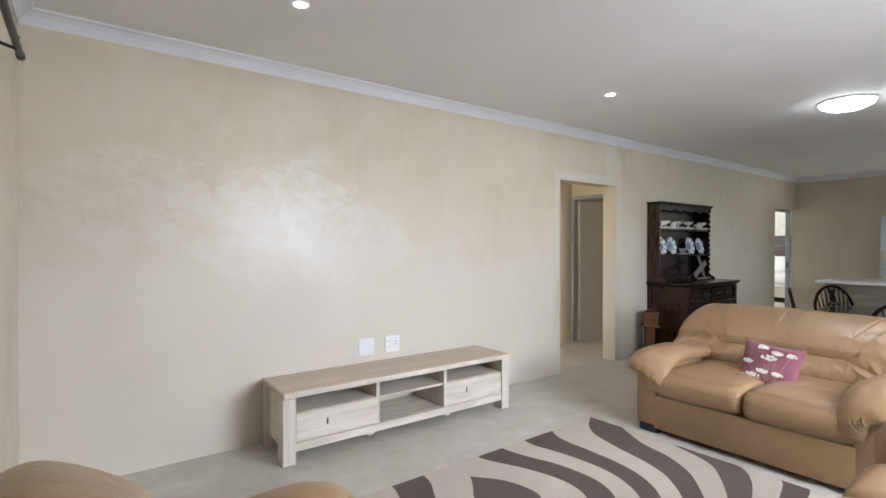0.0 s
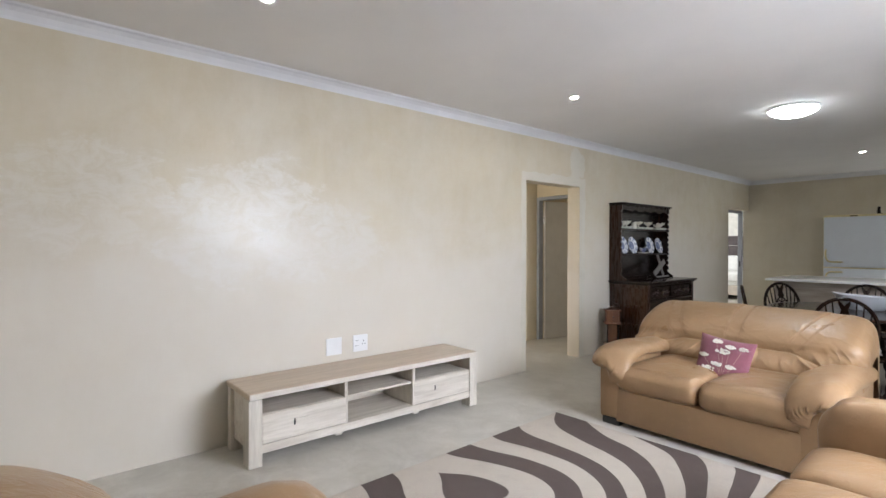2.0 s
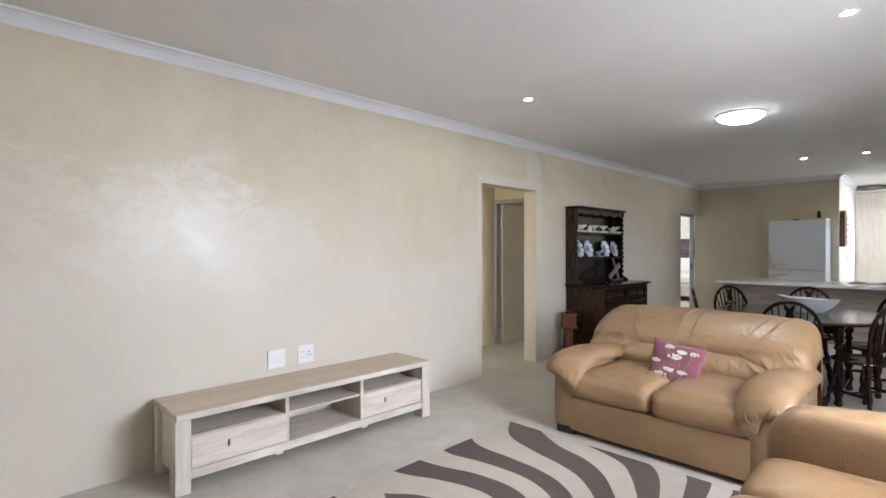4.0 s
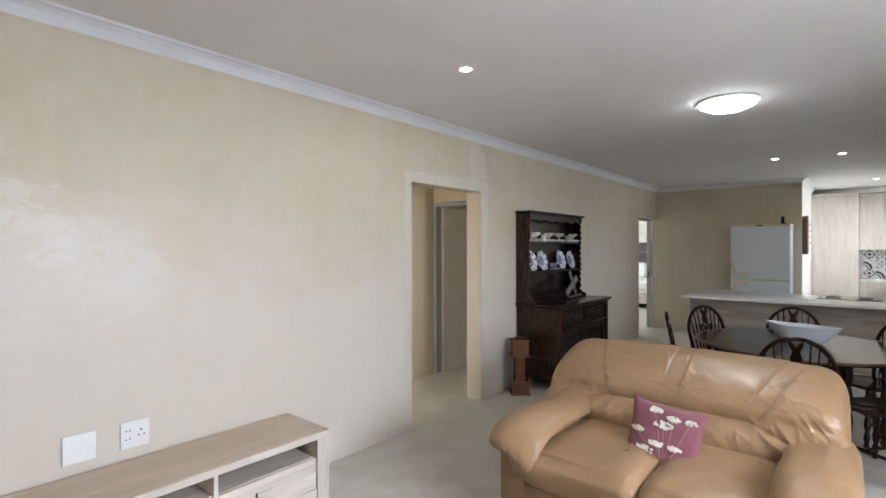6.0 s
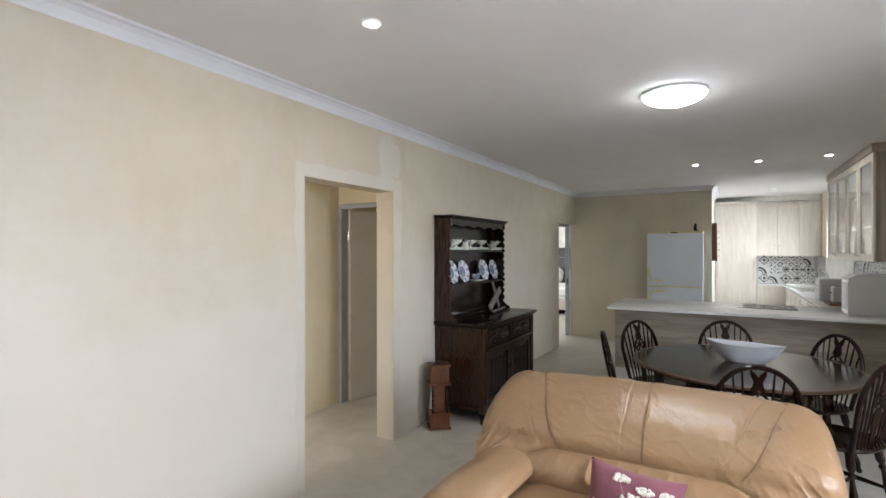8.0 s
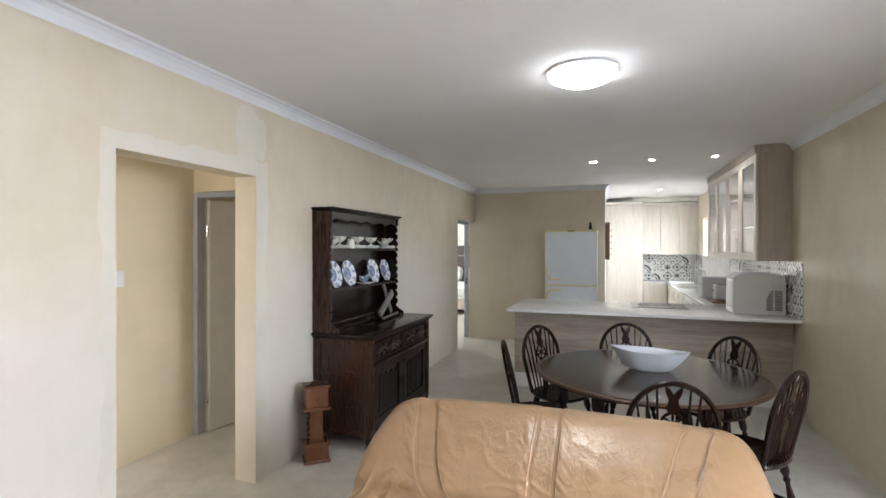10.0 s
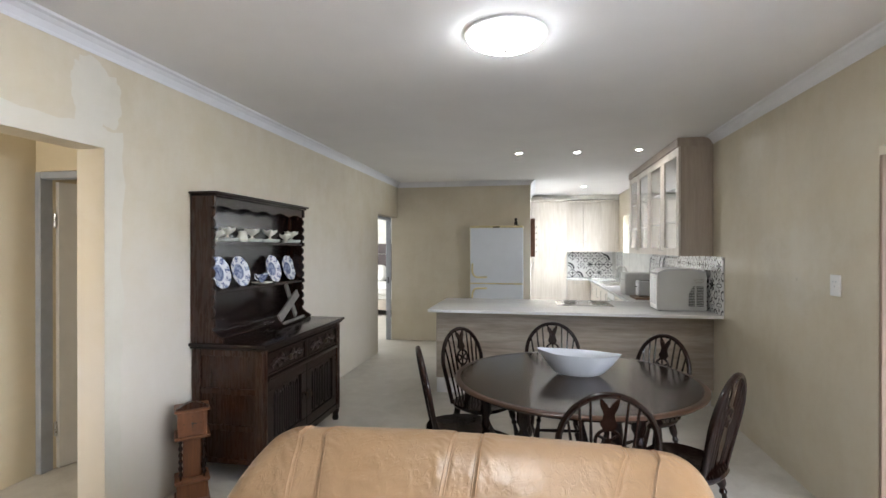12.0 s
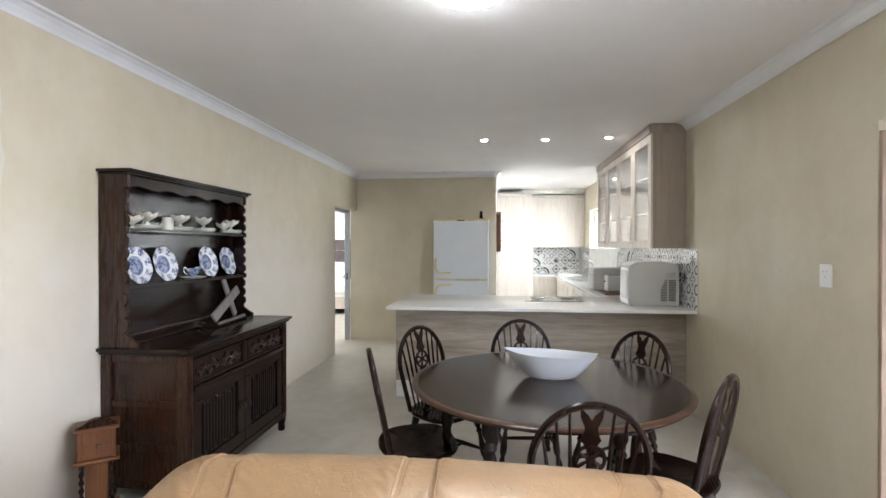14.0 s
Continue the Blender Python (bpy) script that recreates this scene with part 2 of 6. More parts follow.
def link_mesh(name, bm, mat, smooth=False):
    me = bpy.data.meshes.new(name)
    bmesh.ops.recalc_face_normals(bm, faces=bm.faces)
    bm.to_mesh(me)
    bm.free()
    if smooth:
        for f in me.polygons:
            f.use_smooth = True
        try:
            me.set_sharp_from_angle(angle=radians(40))
        except Exception:
            pass
    me.materials.append(mat)
    return new(name, me)


def part(name, bm, mat, parent, label="", smooth=False):
    ob = link_mesh(name, bm, mat, smooth)
    ob.parent = parent
    if label:
        ob["label"] = label
    return ob


def setting(name, bm, mat, label, category, smooth=False):
    return tagged(link_mesh(name, bm, mat, smooth), label, category, kind="structure")


def solid(name, bm, mat, label, category, group="", smooth=True, kind=""):
    return tagged(link_mesh(name, bm, mat, smooth), label, category, group, kind)


def box(bm, x0, x1, y0, y1, z0, z1, bev=0.0, seg=1):
    r = bmesh.ops.create_cube(bm, size=1.0)
    vs = r["verts"]
    for v in vs:
        v.co = Vector(((x0 + x1) / 2 + v.co.x * (x1 - x0), (y0 + y1) / 2 + v.co.y * (y1 - y0), (z0 + z1) / 2 + v.co.z * (z1 - z0)))
    if bev:
        es = list({e for v in vs for e in v.link_edges})
        bmesh.ops.bevel(bm, geom=es, offset=bev, segments=seg, affect="EDGES", profile=0.6)
    return bm


def B(*a, **k):
    return box(bmesh.new(), *a, **k)


def grid(bm, f, nu, nv, close_u=False, close_v=False):
    """A sheet of quads over f(u, v), u and v from 0 to 1."""
    ru, rv = (nu if close_u else nu + 1), (nv if close_v else nv + 1)
    vs = [[bm.verts.new(f(i / nu, j / nv)) for j in range(rv)] for i in range(ru)]
    for i in range(nu):
        for j in range(nv):
            a, b = vs[i][j], vs[(i + 1) % ru][j]
            c, d = vs[(i + 1) % ru][(j + 1) % rv], vs[i][(j + 1) % rv]
            try:
                bm.faces.new((a, b, c, d))
            except ValueError:
                pass
    return vs


def lathe(bm, prof, seg=20, at=(0, 0, 0), m=None, caps=True):
    """Turn (radius, height) pairs round the z axis; ends closed."""
    rows = []
    for r, z in prof:
        ring = []
        for k in range(seg):
            a = 2 * math.pi * k / seg
            p = Vector((at[0] + r * math.cos(a), at[1] + r * math.sin(a), at[2] + z))
            ring.append(bm.verts.new(m @ p if m else p))
        rows.append(ring)
    for i in range(len(rows) - 1):
        for k in range(seg):
            bm.faces.new((rows[i][k], rows[i][(k + 1) % seg], rows[i + 1][(k + 1) % seg], rows[i + 1][k]))
    for ring in (rows[0], rows[-1]) if caps else ():
        try:
            bm.faces.new(ring)
        except ValueError:
            pass
    return bm


def L(prof, seg=20, at=(0, 0, 0), m=None, caps=True):
    return lathe(bmesh.new(), prof, seg, at, m, caps)


def tube(bm, pts, rad, seg=8, closed=False):
    """A round bar along pts; rad a number or one per point."""
    pts = [Vector(p) for p in pts]
    rr = rad if isinstance(rad, (list, tuple)) else [rad] * len(pts)
    n, rows, up = len(pts), [], None
    for i, p in enumerate(pts):
        a = pts[(i - 1) % n] if closed or i > 0 else p
        b = pts[(i + 1) % n] if closed or i < n - 1 else p
        t = (b - a).normalized()
        if up is None:
            up = t.orthogonal().normalized()
        up = (up - t * up.dot(t)).normalized()
        s = t.cross(up)
        rows.append([bm.verts.new(p + (up * math.cos(2 * math.pi * k / seg) + s * math.sin(2 * math.pi * k / seg)) * rr[i]) for k in range(seg)])
    m = n if closed else n - 1
    for i in range(m):
        for k in range(seg):
            bm.faces.new((rows[i][k], rows[i][(k + 1) % seg], rows[(i + 1) % n][(k + 1) % seg], rows[(i + 1) % n][k]))
    if not closed:
        bm.faces.new(rows[0]), bm.faces.new(rows[-1])
    return bm


def T(pts, rad, seg=8, closed=False):
    return tube(bmesh.new(), pts, rad, seg, closed)


def prism(bm, outline, d0, d1, axis="x"):
    """Push a flat outline (a, b) through from d0 to d1 along the axis."""
    def P(a, b, d):
        return {"x": (d, a, b), "y": (a, d, b), "z": (a, b, d)}[axis]
    lo = [bm.verts.new(P(a, b, d0)) for a, b in outline]
    hi = [bm.verts.new(P(a, b, d1)) for a, b in outline]
    n = len(lo)
    for i in range(n):
        bm.faces.new((lo[i], lo[(i + 1) % n], hi[(i + 1) % n], hi[i]))
    bm.faces.new(lo), bm.faces.new(hi)
    return bm


def smooth_path(ctrl, n):
    """Points on a smooth curve through the control points."""
    c = [np.array(p, float) for p in ctrl]
    c = [2 * c[0] - c[1]] + c + [2 * c[-1] - c[-2]]
    out = []
    for i in range(n + 1):
        s = i / n * (len(c) - 3)
        k = min(int(s), len(c) - 4)
        t = s - k
        p0, p1, p2, p3 = c[k:k + 4]
        out.append(0.5 * ((2 * p1) + (p2 - p0) * t + (2 * p0 - 5 * p1 + 4 * p2 - p3) * t * t + (3 * p1 - p0 - 3 * p2 + p3) * t ** 3))
    return out


def sgnpow(v, e):
    return math.copysign(abs(v) ** e, v)


def cushion(sx, sy, sz, at=(0, 0, 0), e=0.35, ez=0.6, wr=0.006, nu=40, nv=22, seed=0.0, m=None):
    """A stuffed, rounded block."""
    bm = bmesh.new()

    def f(u, v):
        a, b = (u - 0.5) * 2 * math.pi, (v - 0.5) * math.pi
        cb = sgnpow(math.cos(b), ez)
        p = Vector((sx / 2 * cb * sgnpow(math.cos(a), e), sy / 2 * cb * sgnpow(math.sin(a), e), sz / 2 * sgnpow(math.sin(b), ez)))
        d = noise.noise(p * 6 + Vector((seed, seed, 0))) * wr + noise.noise(p * 19 + Vector((seed, 3, seed))) * wr * 0.4
        p = p * (1 + d / max(0.12, p.length))
        p = p + Vector(at)
        return m @ p if m else p
    grid(bm, f, nu, nv, close_u=True)
    bmesh.ops.remove_doubles(bm, verts=bm.verts, dist=0.0005)
    return bm


# ---- structure ----
TH = 0.17


def wall_x(name, x0, x1, y0, y1, holes, mat, label, z1=H):
    """A wall along y with openings (y0, y1, z0, z1)."""
    bm = bmesh.new()
    ys = sorted({y0, y1, *[h[0] for h in holes], *[h[1] for h in holes]})
    for a, b in zip(ys, ys[1:]):
        cut = [h for h in holes if h[0] <= a + 1e-6 and h[1] >= b - 1e-6]
        z = 0.0
        for h in sorted(cut, key=lambda k: k[2]):
            if h[2] > z + 1e-4:
                box(bm, x0, x1, a, b, z, h[2])
            z = h[3]
        if z < z1:
            box(bm, x0, x1, a, b, z, z1)
    bmesh.ops.remove_doubles(bm, verts=bm.verts, dist=0.0005)
    return setting(name, bm, mat, label, "wall")


D1 = (3.575, 4.56, 0.0, 2.06)
D2 = (9.21, 10.25, 0.0, 2.034)
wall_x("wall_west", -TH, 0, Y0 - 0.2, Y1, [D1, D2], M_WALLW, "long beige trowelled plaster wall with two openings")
wall_x("wall_east", W, W + 0.2, Y0 - 0.2, YK + 0.2, [WIN, PAT, KWIN], M_WALL, "beige trowelled plaster wall with window and doorway")
setting("wall_south", B(0, W, Y0 - 0.2, Y0, 0, H), M_WALL, "beige plaster end wall under a curtain rod", "wall")
setting("wall_north", B(-0.1, XE, Y1, Y1 + 0.12, 0, H), M_WALL, "beige plaster wall behind the fridge", "wall")
setting("wall_kitchen_side", B(XE - 0.12, XE, Y1 + 0.12, YK, 0, H), M_WHITEWALL, "pale painted kitchen side wall", "wall")
setting("wall_kitchen_back", B(XE - 0.12, W, YK, YK + 0.2, 0, H), M_WHITEWALL, "pale kitchen back wall behind cupboards", "wall")
setting("floor", B(-4.2, 6.2, Y0 - 0.3, 15.6, -0.1, 0), M_FLOOR, "polished grey-beige cement screed floor", "floor")
setting("ceiling", B(-4.2, 6.2, Y0 - 0.3, 15.6, H, H + 0.1), M_CEIL, "flat off-white painted ceiling", "ceiling")
# hall behind the first opening
setting("wall_hall", B(-1.26, -1.08, 1.4, 5.1, 0, H), M_HALL, "warm yellow plaster hall wall", "wall")
wall = bmesh.new()
box(wall, -1.26, -1.04, 5.1, 5.24, 0, H), box(wall, -1.04, -0.24, 5.1, 5.24, 2.05, H), box(wall, -0.24, -TH, 5.1, 5.24, 0, H)
setting("wall_hall_end", wall, M_HALL, "yellow plaster wall over the hall door", "wall")
setting("wall_hall_south", B(-1.26, -TH, 1.4, 1.5, 0, H), M_HALL, "plain end wall of the hall", "wall")
setting("wall_room_behind_hall", B(-3.2, -TH, 7.4, 7.5, 0, H), M_HALL, "plain wall of the room behind the hall", "wall")
setting("wall_room_side", B(-3.3, -3.2, 5.24, 7.4, 0, H), M_HALL, "plain side wall of the room behind the hall", "wall")
setting("wall_room_front", B(-3.2, -1.26, 5.1, 5.24, 0, H), M_HALL, "plain front wall of the room behind the hall", "wall")
# bedroom behind the second opening
setting("wall_bedroom_north", B(-4.1, -0.1, 15.0, 15.15, 0, H), M_WHITEWALL, "cream bedroom wall behind the headboard", "wall")
setting("wall_bedroom_east", B(-0.1, 0.05, Y1 + 0.12, 15.0, 0, H), M_WHITEWALL, "cream bedroom side wall", "wall")
setting("wall_bedroom_west", B(-4.2, -4.05, 8.5, 15.0, 0, H), M_WHITEWALL, "cream bedroom west wall", "wall")
setting("wall_bedroom_south", B(-4.1, -TH, 8.4, 8.55, 0, H), M_WHITEWALL, "cream bedroom end wall", "wall")
def cornice(name, a, b, nrm):
    """Coved cornice along a wall from a to b; nrm points into the room."""
    prof = [(0, 0), (0, -0.075), (0.008, -0.078), (0.014, -0.062), (0.03, -0.034), (0.052, -0.016), (0.072, -0.010), (0.078, 0)]
    a, b, nrm = Vector((*a, H)), Vector((*b, H)), Vector((*nrm, 0))
    bm = bmesh.new()
    ra = [bm.verts.new(a + nrm * p + Vector((0, 0, q))) for p, q in prof]
    rb = [bm.verts.new(b + nrm * p + Vector((0, 0, q))) for p, q in prof]
    for i in range(len(prof) - 1):
        bm.faces.new((ra[i], ra[i + 1], rb[i + 1], rb[i]))
    bm.faces.new(ra), bm.faces.new(rb)
    setting(name, bm, M_CORNICE, "white coved plaster cornice", "cornice")


cornice("trim_west", (0, Y0), (0, Y1), (1, 0))
cornice("trim_east", (W, Y0), (W, 7.44), (-1, 0))
cornice("trim_south", (0, Y0), (W, Y0), (0, 1))
cornice("trim_north", (0, Y1), (XE, Y1), (0, -1))
cornice("trim_kitchen_side", (XE, Y1 - 0.07), (XE, YK - 0.62), (1, 0))


def filler_band(name, inner, outer, seed, ragged=0.0):
    """Uneven skim of pale filler, a few millimetres proud of the wall; (y, z) outlines of equal length."""
    bm = bmesh.new()
    n = 30 * (len(inner) - 1)

    def along(pts, t):
        s_ = t * (len(pts) - 1)
        i = min(int(s_), len(pts) - 2)
        return Vector(pts[i]).lerp(Vector(pts[i + 1]), s_ - i)
    a = [along(inner, i / n) for i in range(n + 1)]
    b = [along(outer, i / n) + Vector((noise.noise(Vector((i * 0.35, seed, 0))), noise.noise(Vector((i * 0.35, seed, 7))))) * 0.045 for i in range(n + 1)]
    if ragged:
        a = [q + Vector((noise.noise(Vector((i * 0.35, seed + 3, 0))), 0)) * ragged for i, q in enumerate(a)]
    lo = [bm.verts.new((0.0025, *q)) for q in a]
    hi = [bm.verts.new((0.0006, *q)) for q in b]
    for i in range(n):
        bm.faces.new((lo[i], lo[i + 1], hi[i + 1], hi[i]))
    setting(name, bm, M_FILL, "pale filler plaster skimmed round the opening", "plaster trim", smooth=True)


filler_band("trim_opening", [(D1[0] - 0.001, 0.0), (D1[0] - 0.001, 2.061), (D1[1] + 0.001, 2.061), (D1[1] + 0.001, 0.0)], [(D1[0] - 0.07, 0.0), (D1[0] - 0.08, 2.15), (D1[1] + 0.12, 2.17), (D1[1] + 0.10, 0.0)], 2.0)


def filler_blob(name, y, z, ry, rz, seed):
    """A hand-smeared patch of filler with a ragged rim, feathered out onto the wall."""
    bm = bmesh.new()
    rings = []
    for k, h in ((0.45, 0.0018), (0.8, 0.0014), (1.0, 0.0002)):
        ring = []
        for i in range(96):
            a = i / 96 * 2 * math.pi
            w = 1 + 0.30 * noise.noise(Vector((math.cos(a) * 1.6, math.sin(a) * 1.6, seed))) + 0.13 * noise.noise(Vector((math.cos(a) * 6, math.sin(a) * 6, seed + 4)))
            ring.append(bm.verts.new((h, y + ry * k * w * sgnpow(math.cos(a), 0.7), z + rz * k * w * sgnpow(math.sin(a), 0.7))))
        rings.append(ring)
    bm.faces.new(rings[0])
    for a, b in zip(rings, rings[1:]):
        for i in range(96):
            j = (i + 1) % 96
            bm.faces.new((a[i], b[i], b[j], a[j]))
    bmesh.ops.recalc_face_normals(bm, faces=bm.faces)
    setting(name, bm, M_FILL, "pale filler plaster smeared on the wall", "plaster trim", smooth=True)


filler_blob("trim_opening_patch", 4.505, 2.31, 0.135, 0.185, 9.0)


def window(name, y0, y1, z0, z1, panes, label):
    th = tagged(new(name), label, "window", kind="structure")
    th.matrix_world = pose(W + 0.1, y0, z0)
    w, h = y1 - y0, z1 - z0
    fr = bmesh.new()
    for a in ((0, w, 0, 0.05), (0, w, h - 0.05, h), (0, 0.05, 0.05, h - 0.05), (w - 0.05, w, 0.05, h - 0.05)):
        box(fr, 0, 0.06, a[0], a[1], a[2], a[3], 0.004)
    part("window_frame", fr, M_WHITE, th)
    pw = (w - 0.1) / panes
    for k in range(panes):
        if k:
            part("mullion", B(0.005, 0.055, 0.05 + k * pw - 0.02, 0.05 + k * pw + 0.02, 0.05, h - 0.05), M_WHITE, th)
        g = part("pane", B(0.027, 0.031, 0.05 + k * pw + 0.02, 0.03 + (k + 1) * pw, 0.05, h - 0.05), M_GLASS, th)
        g.visible_shadow = False
    part("window_sill", B(-0.11, -0.002, 0.0, w, -0.002, 0.02, 0.004), M_WHITE, th)


window("window_1", *WIN, 3, "wide white-framed living room window")
pd = tagged(new("door_3"), "white-framed glazed patio sliding door", "door", kind="structure")
pd.matrix_world = pose(W + 0.15, PAT[0], 0)
_w = PAT[1] - PAT[0]
_f = bmesh.new()
for q in ((0, _w, 2.0, 2.053), (0, _w, 0, 0.05), (0, 0.05, 0.0505, 1.9995), (_w - 0.05, _w - 0.0225, 0.0505, 1.9995), (_w / 2 - 0.03, _w / 2 + 0.03, 0.0505, 1.9995)):
    box(_f, 0, 0.045, *q)
part("door_frame", _f, M_WHITE, pd)
for a_, b_ in ((0.05, _w / 2 - 0.03), (_w / 2 + 0.03, _w - 0.05)):
    _g = part("pane", B(0.02, 0.024, a_, b_, 0.0505, 1.9995), M_GLASS, pd)
    _g.visible_shadow = False
part("jamb_lining", B(-0.148, 0.05, _w - 0.022, _w - 0.001, 0.0, 1.999, 0.003), plain("brown_jamb_paint", (0.30, 0.21, 0.155), 0.5), pd, "brown painted jamb lining")
window("window_2", *KWIN, 2, "white-framed kitchen window over the sink")

# ---- living end ----
def back_surface(hw, top, deep, aside=0.0, slack=1.0, lean=1.0):
    """Reclined back: a lumbar roll, a deep crease and a long padded slope up to the crest."""
    ctrl = [(-0.05, 0.36), (-0.085, 0.44), (-0.065, 0.52), (0.035, 0.598), (0.055, 0.665), (0.125, 0.735), (0.26, 0.800), (0.40, 0.845), (0.50, 0.855), (0.585, 0.825), (0.625, 0.72), (0.63, 0.5), (0.63, 0.10)]
    prof = smooth_path([(y * (lean if y > 0 else 1) + deep, z) for y, z in ctrl], 84)
    cy, cz = 0.28 * lean + deep, 0.50
    strips = [(-0.58 / 0.8, -0.385 / 0.8), (-0.01, -0.005), (0.575 / 0.8, 0.375 / 0.8)]

    def f(u, v):
        s = math.sin((u - 0.5) * math.pi) * 0.6 + (u - 0.5) * 2 * 0.4
        k = (max(0.0, 1 - abs(s) ** 18)) ** 0.42
        q = v * 84
        i = min(int(q), 83)
        y, z = prof[i] * (1 - (q - i)) + prof[i + 1] * (q - i)
        zz = cz + (z - cz) * (0.30 + 0.70 * k) * (top / 0.855 if z > cz else 1)
        yy = cy + (y - cy) * (0.35 + 0.65 * k)
        if z > cz:
            zz -= 0.022 * s * s * (z - cz) / 0.36
        # the crease sinks towards both arms
        vc = 0.255 - 0.085 * max(0.0, abs(s) - 0.47) / 0.33
        crease = math.exp(-abs(v - vc) / 0.010)
        lumbar = math.exp(-((v - 0.18) / 0.07) ** 2)
        ridge = 1 - 2 * abs(noise.noise(Vector((s * 5.5 + (v - 0.18) * 9 * s, v * 3, hw * 3))))
        ridge2 = 1 - 2 * abs(noise.noise(Vector((s * 12 + (v - 0.2) * 16 * s, v * 6, hw * 5 + 8))))
        wr = -0.026 * crease + slack * (max(0, ridge) ** 4 * 0.020 + max(0, ridge2) ** 4 * 0.007) * lumbar
        wr += slack * noise.noise(Vector((s * 2.6, v * 9, hw))) * 0.007
        # tucks radiating from the corner over each arm
        corner = math.exp(-((abs(s) - 0.86) / 0.16) ** 2 - ((v - 0.27) / 0.09) ** 2)
        r4 = 1 - 2 * abs(noise.noise(Vector((s * 14 + v * 10 * (1 if s > 0 else -1), v * 4, 2))))
        wr += slack * max(0, r4) ** 3 * 0.011 * corner
        # slack folds dragging down the padded slope
        drag = max(0.0, 1 - abs(v - 0.40) / 0.17)
        r3 = 1 - 2 * abs(noise.noise(Vector((s * 5 + v * 13, v * 5 - s * 4, 5 + hw))))
        wr += slack * max(0, r3) ** 5 * 0.0045 * drag
        if slack > 0.5:
            for st, sb_ in strips:
                g = max(0.0, min(1.0, (v - 0.255) / 0.36))
                xc = sb_ + (st - sb_) * g
                d = s - xc
                on = 0 if v < 0.255 or v > 0.88 else 1
                wr -= (0.003 * math.exp(-(d / 0.045) ** 6) + 0.0055 * math.exp(-((abs(d) - 0.055) / 0.010) ** 2)) * on
                pk = 1 - 2 * abs(noise.noise(Vector((d * 9, v * 42 + d * 30, st * 9))))
                wr += 0.0035 * max(0, pk) ** 2 * math.exp(-((abs(d) - 0.10) / 0.045) ** 2) * on
        turn = max(-1.0, min(1.0, (0.62 - v) / 0.2))
        return Vector((s * hw + aside, yy - wr * turn * 0.8, zz + wr * (1 - 0.45 * abs(turn))))

    def seam(k, side, v):
        """Point on the border of strip k at height v."""
        st, sb_ = strips[k]
        g = max(0.0, min(1.0, (v - 0.255) / 0.36))
        want = sb_ + (st - sb_) * g + side
        lo, hi = 0.0, 1.0
        for _ in range(24):
            m_ = (lo + hi) / 2
            if math.sin((m_ - 0.5) * math.pi) * 0.6 + (m_ - 0.5) * 0.8 < want:
                lo = m_
            else:
                hi = m_
        return f(lo, v)
    return f, seam


def arm(bm, sx, deep, sg, front=-0.52, drop_z=0.0, slack=1.0):
    """Padded roll over the arm, drooping over its front and inner side with gathered pleats."""
    path = smooth_path([(0.42 + deep, 0.515 - drop_z), (0.10, 0.545 - drop_z), (-0.20, 0.565 - drop_z), (front + 0.11, 0.555 - drop_z), (front + 0.03, 0.515 - drop_z), (front, 0.455 - drop_z)], 44)

    def f(u, v):
        i = min(int(u * 44), 43)
        t = u * 44 - i
        p = path[i] * (1 - t) + path[i + 1] * t
        d = path[i + 1] - path[i]
        d = d / np.linalg.norm(d)
        nrm = np.array((d[1], -d[0]))
        a = v * 2 * math.pi
        ends = max(0.02, (1 - abs(2 * u - 1) ** 12)) ** 0.5
        w = 0.148 * ends * (1 - 0.08 * max(0, u - 0.75) / 0.25)
        h = 0.046 * ends
        ca, sa = sgnpow(math.cos(a), 0.7), sgnpow(math.sin(a), 0.8)
        pl = math.exp(-((u - 0.93) / 0.055) ** 2) * slack
        gather = abs(math.sin(ca * 34 + 2.5 * math.sin(ca * 7) + noise.noise(Vector((ca * 6, 0, sx))) * 2)) ** 0.6 - 0.6
        wr = gather * 0.011 * pl * (0.35 + 0.65 * max(0, sa)) + noise.noise(Vector((u * 7, ca * 2.5, sx * 3))) * 0.005
        off = nrm * (sa * (h + wr))
        droop = (0.03 + 0.105 * max(0.0, (u - 0.40) / 0.60)) * max(0.0, 0.5 + 0.5 * ca * sg) ** 1.5 + 0.035 * max(0.0, -ca * sg) ** 2
        return Vector((sx + ca * w, p[0] + off[0], p[1] + off[1] - droop))
    grid(bm, f, 90, 190, close_v=True)
    return bm


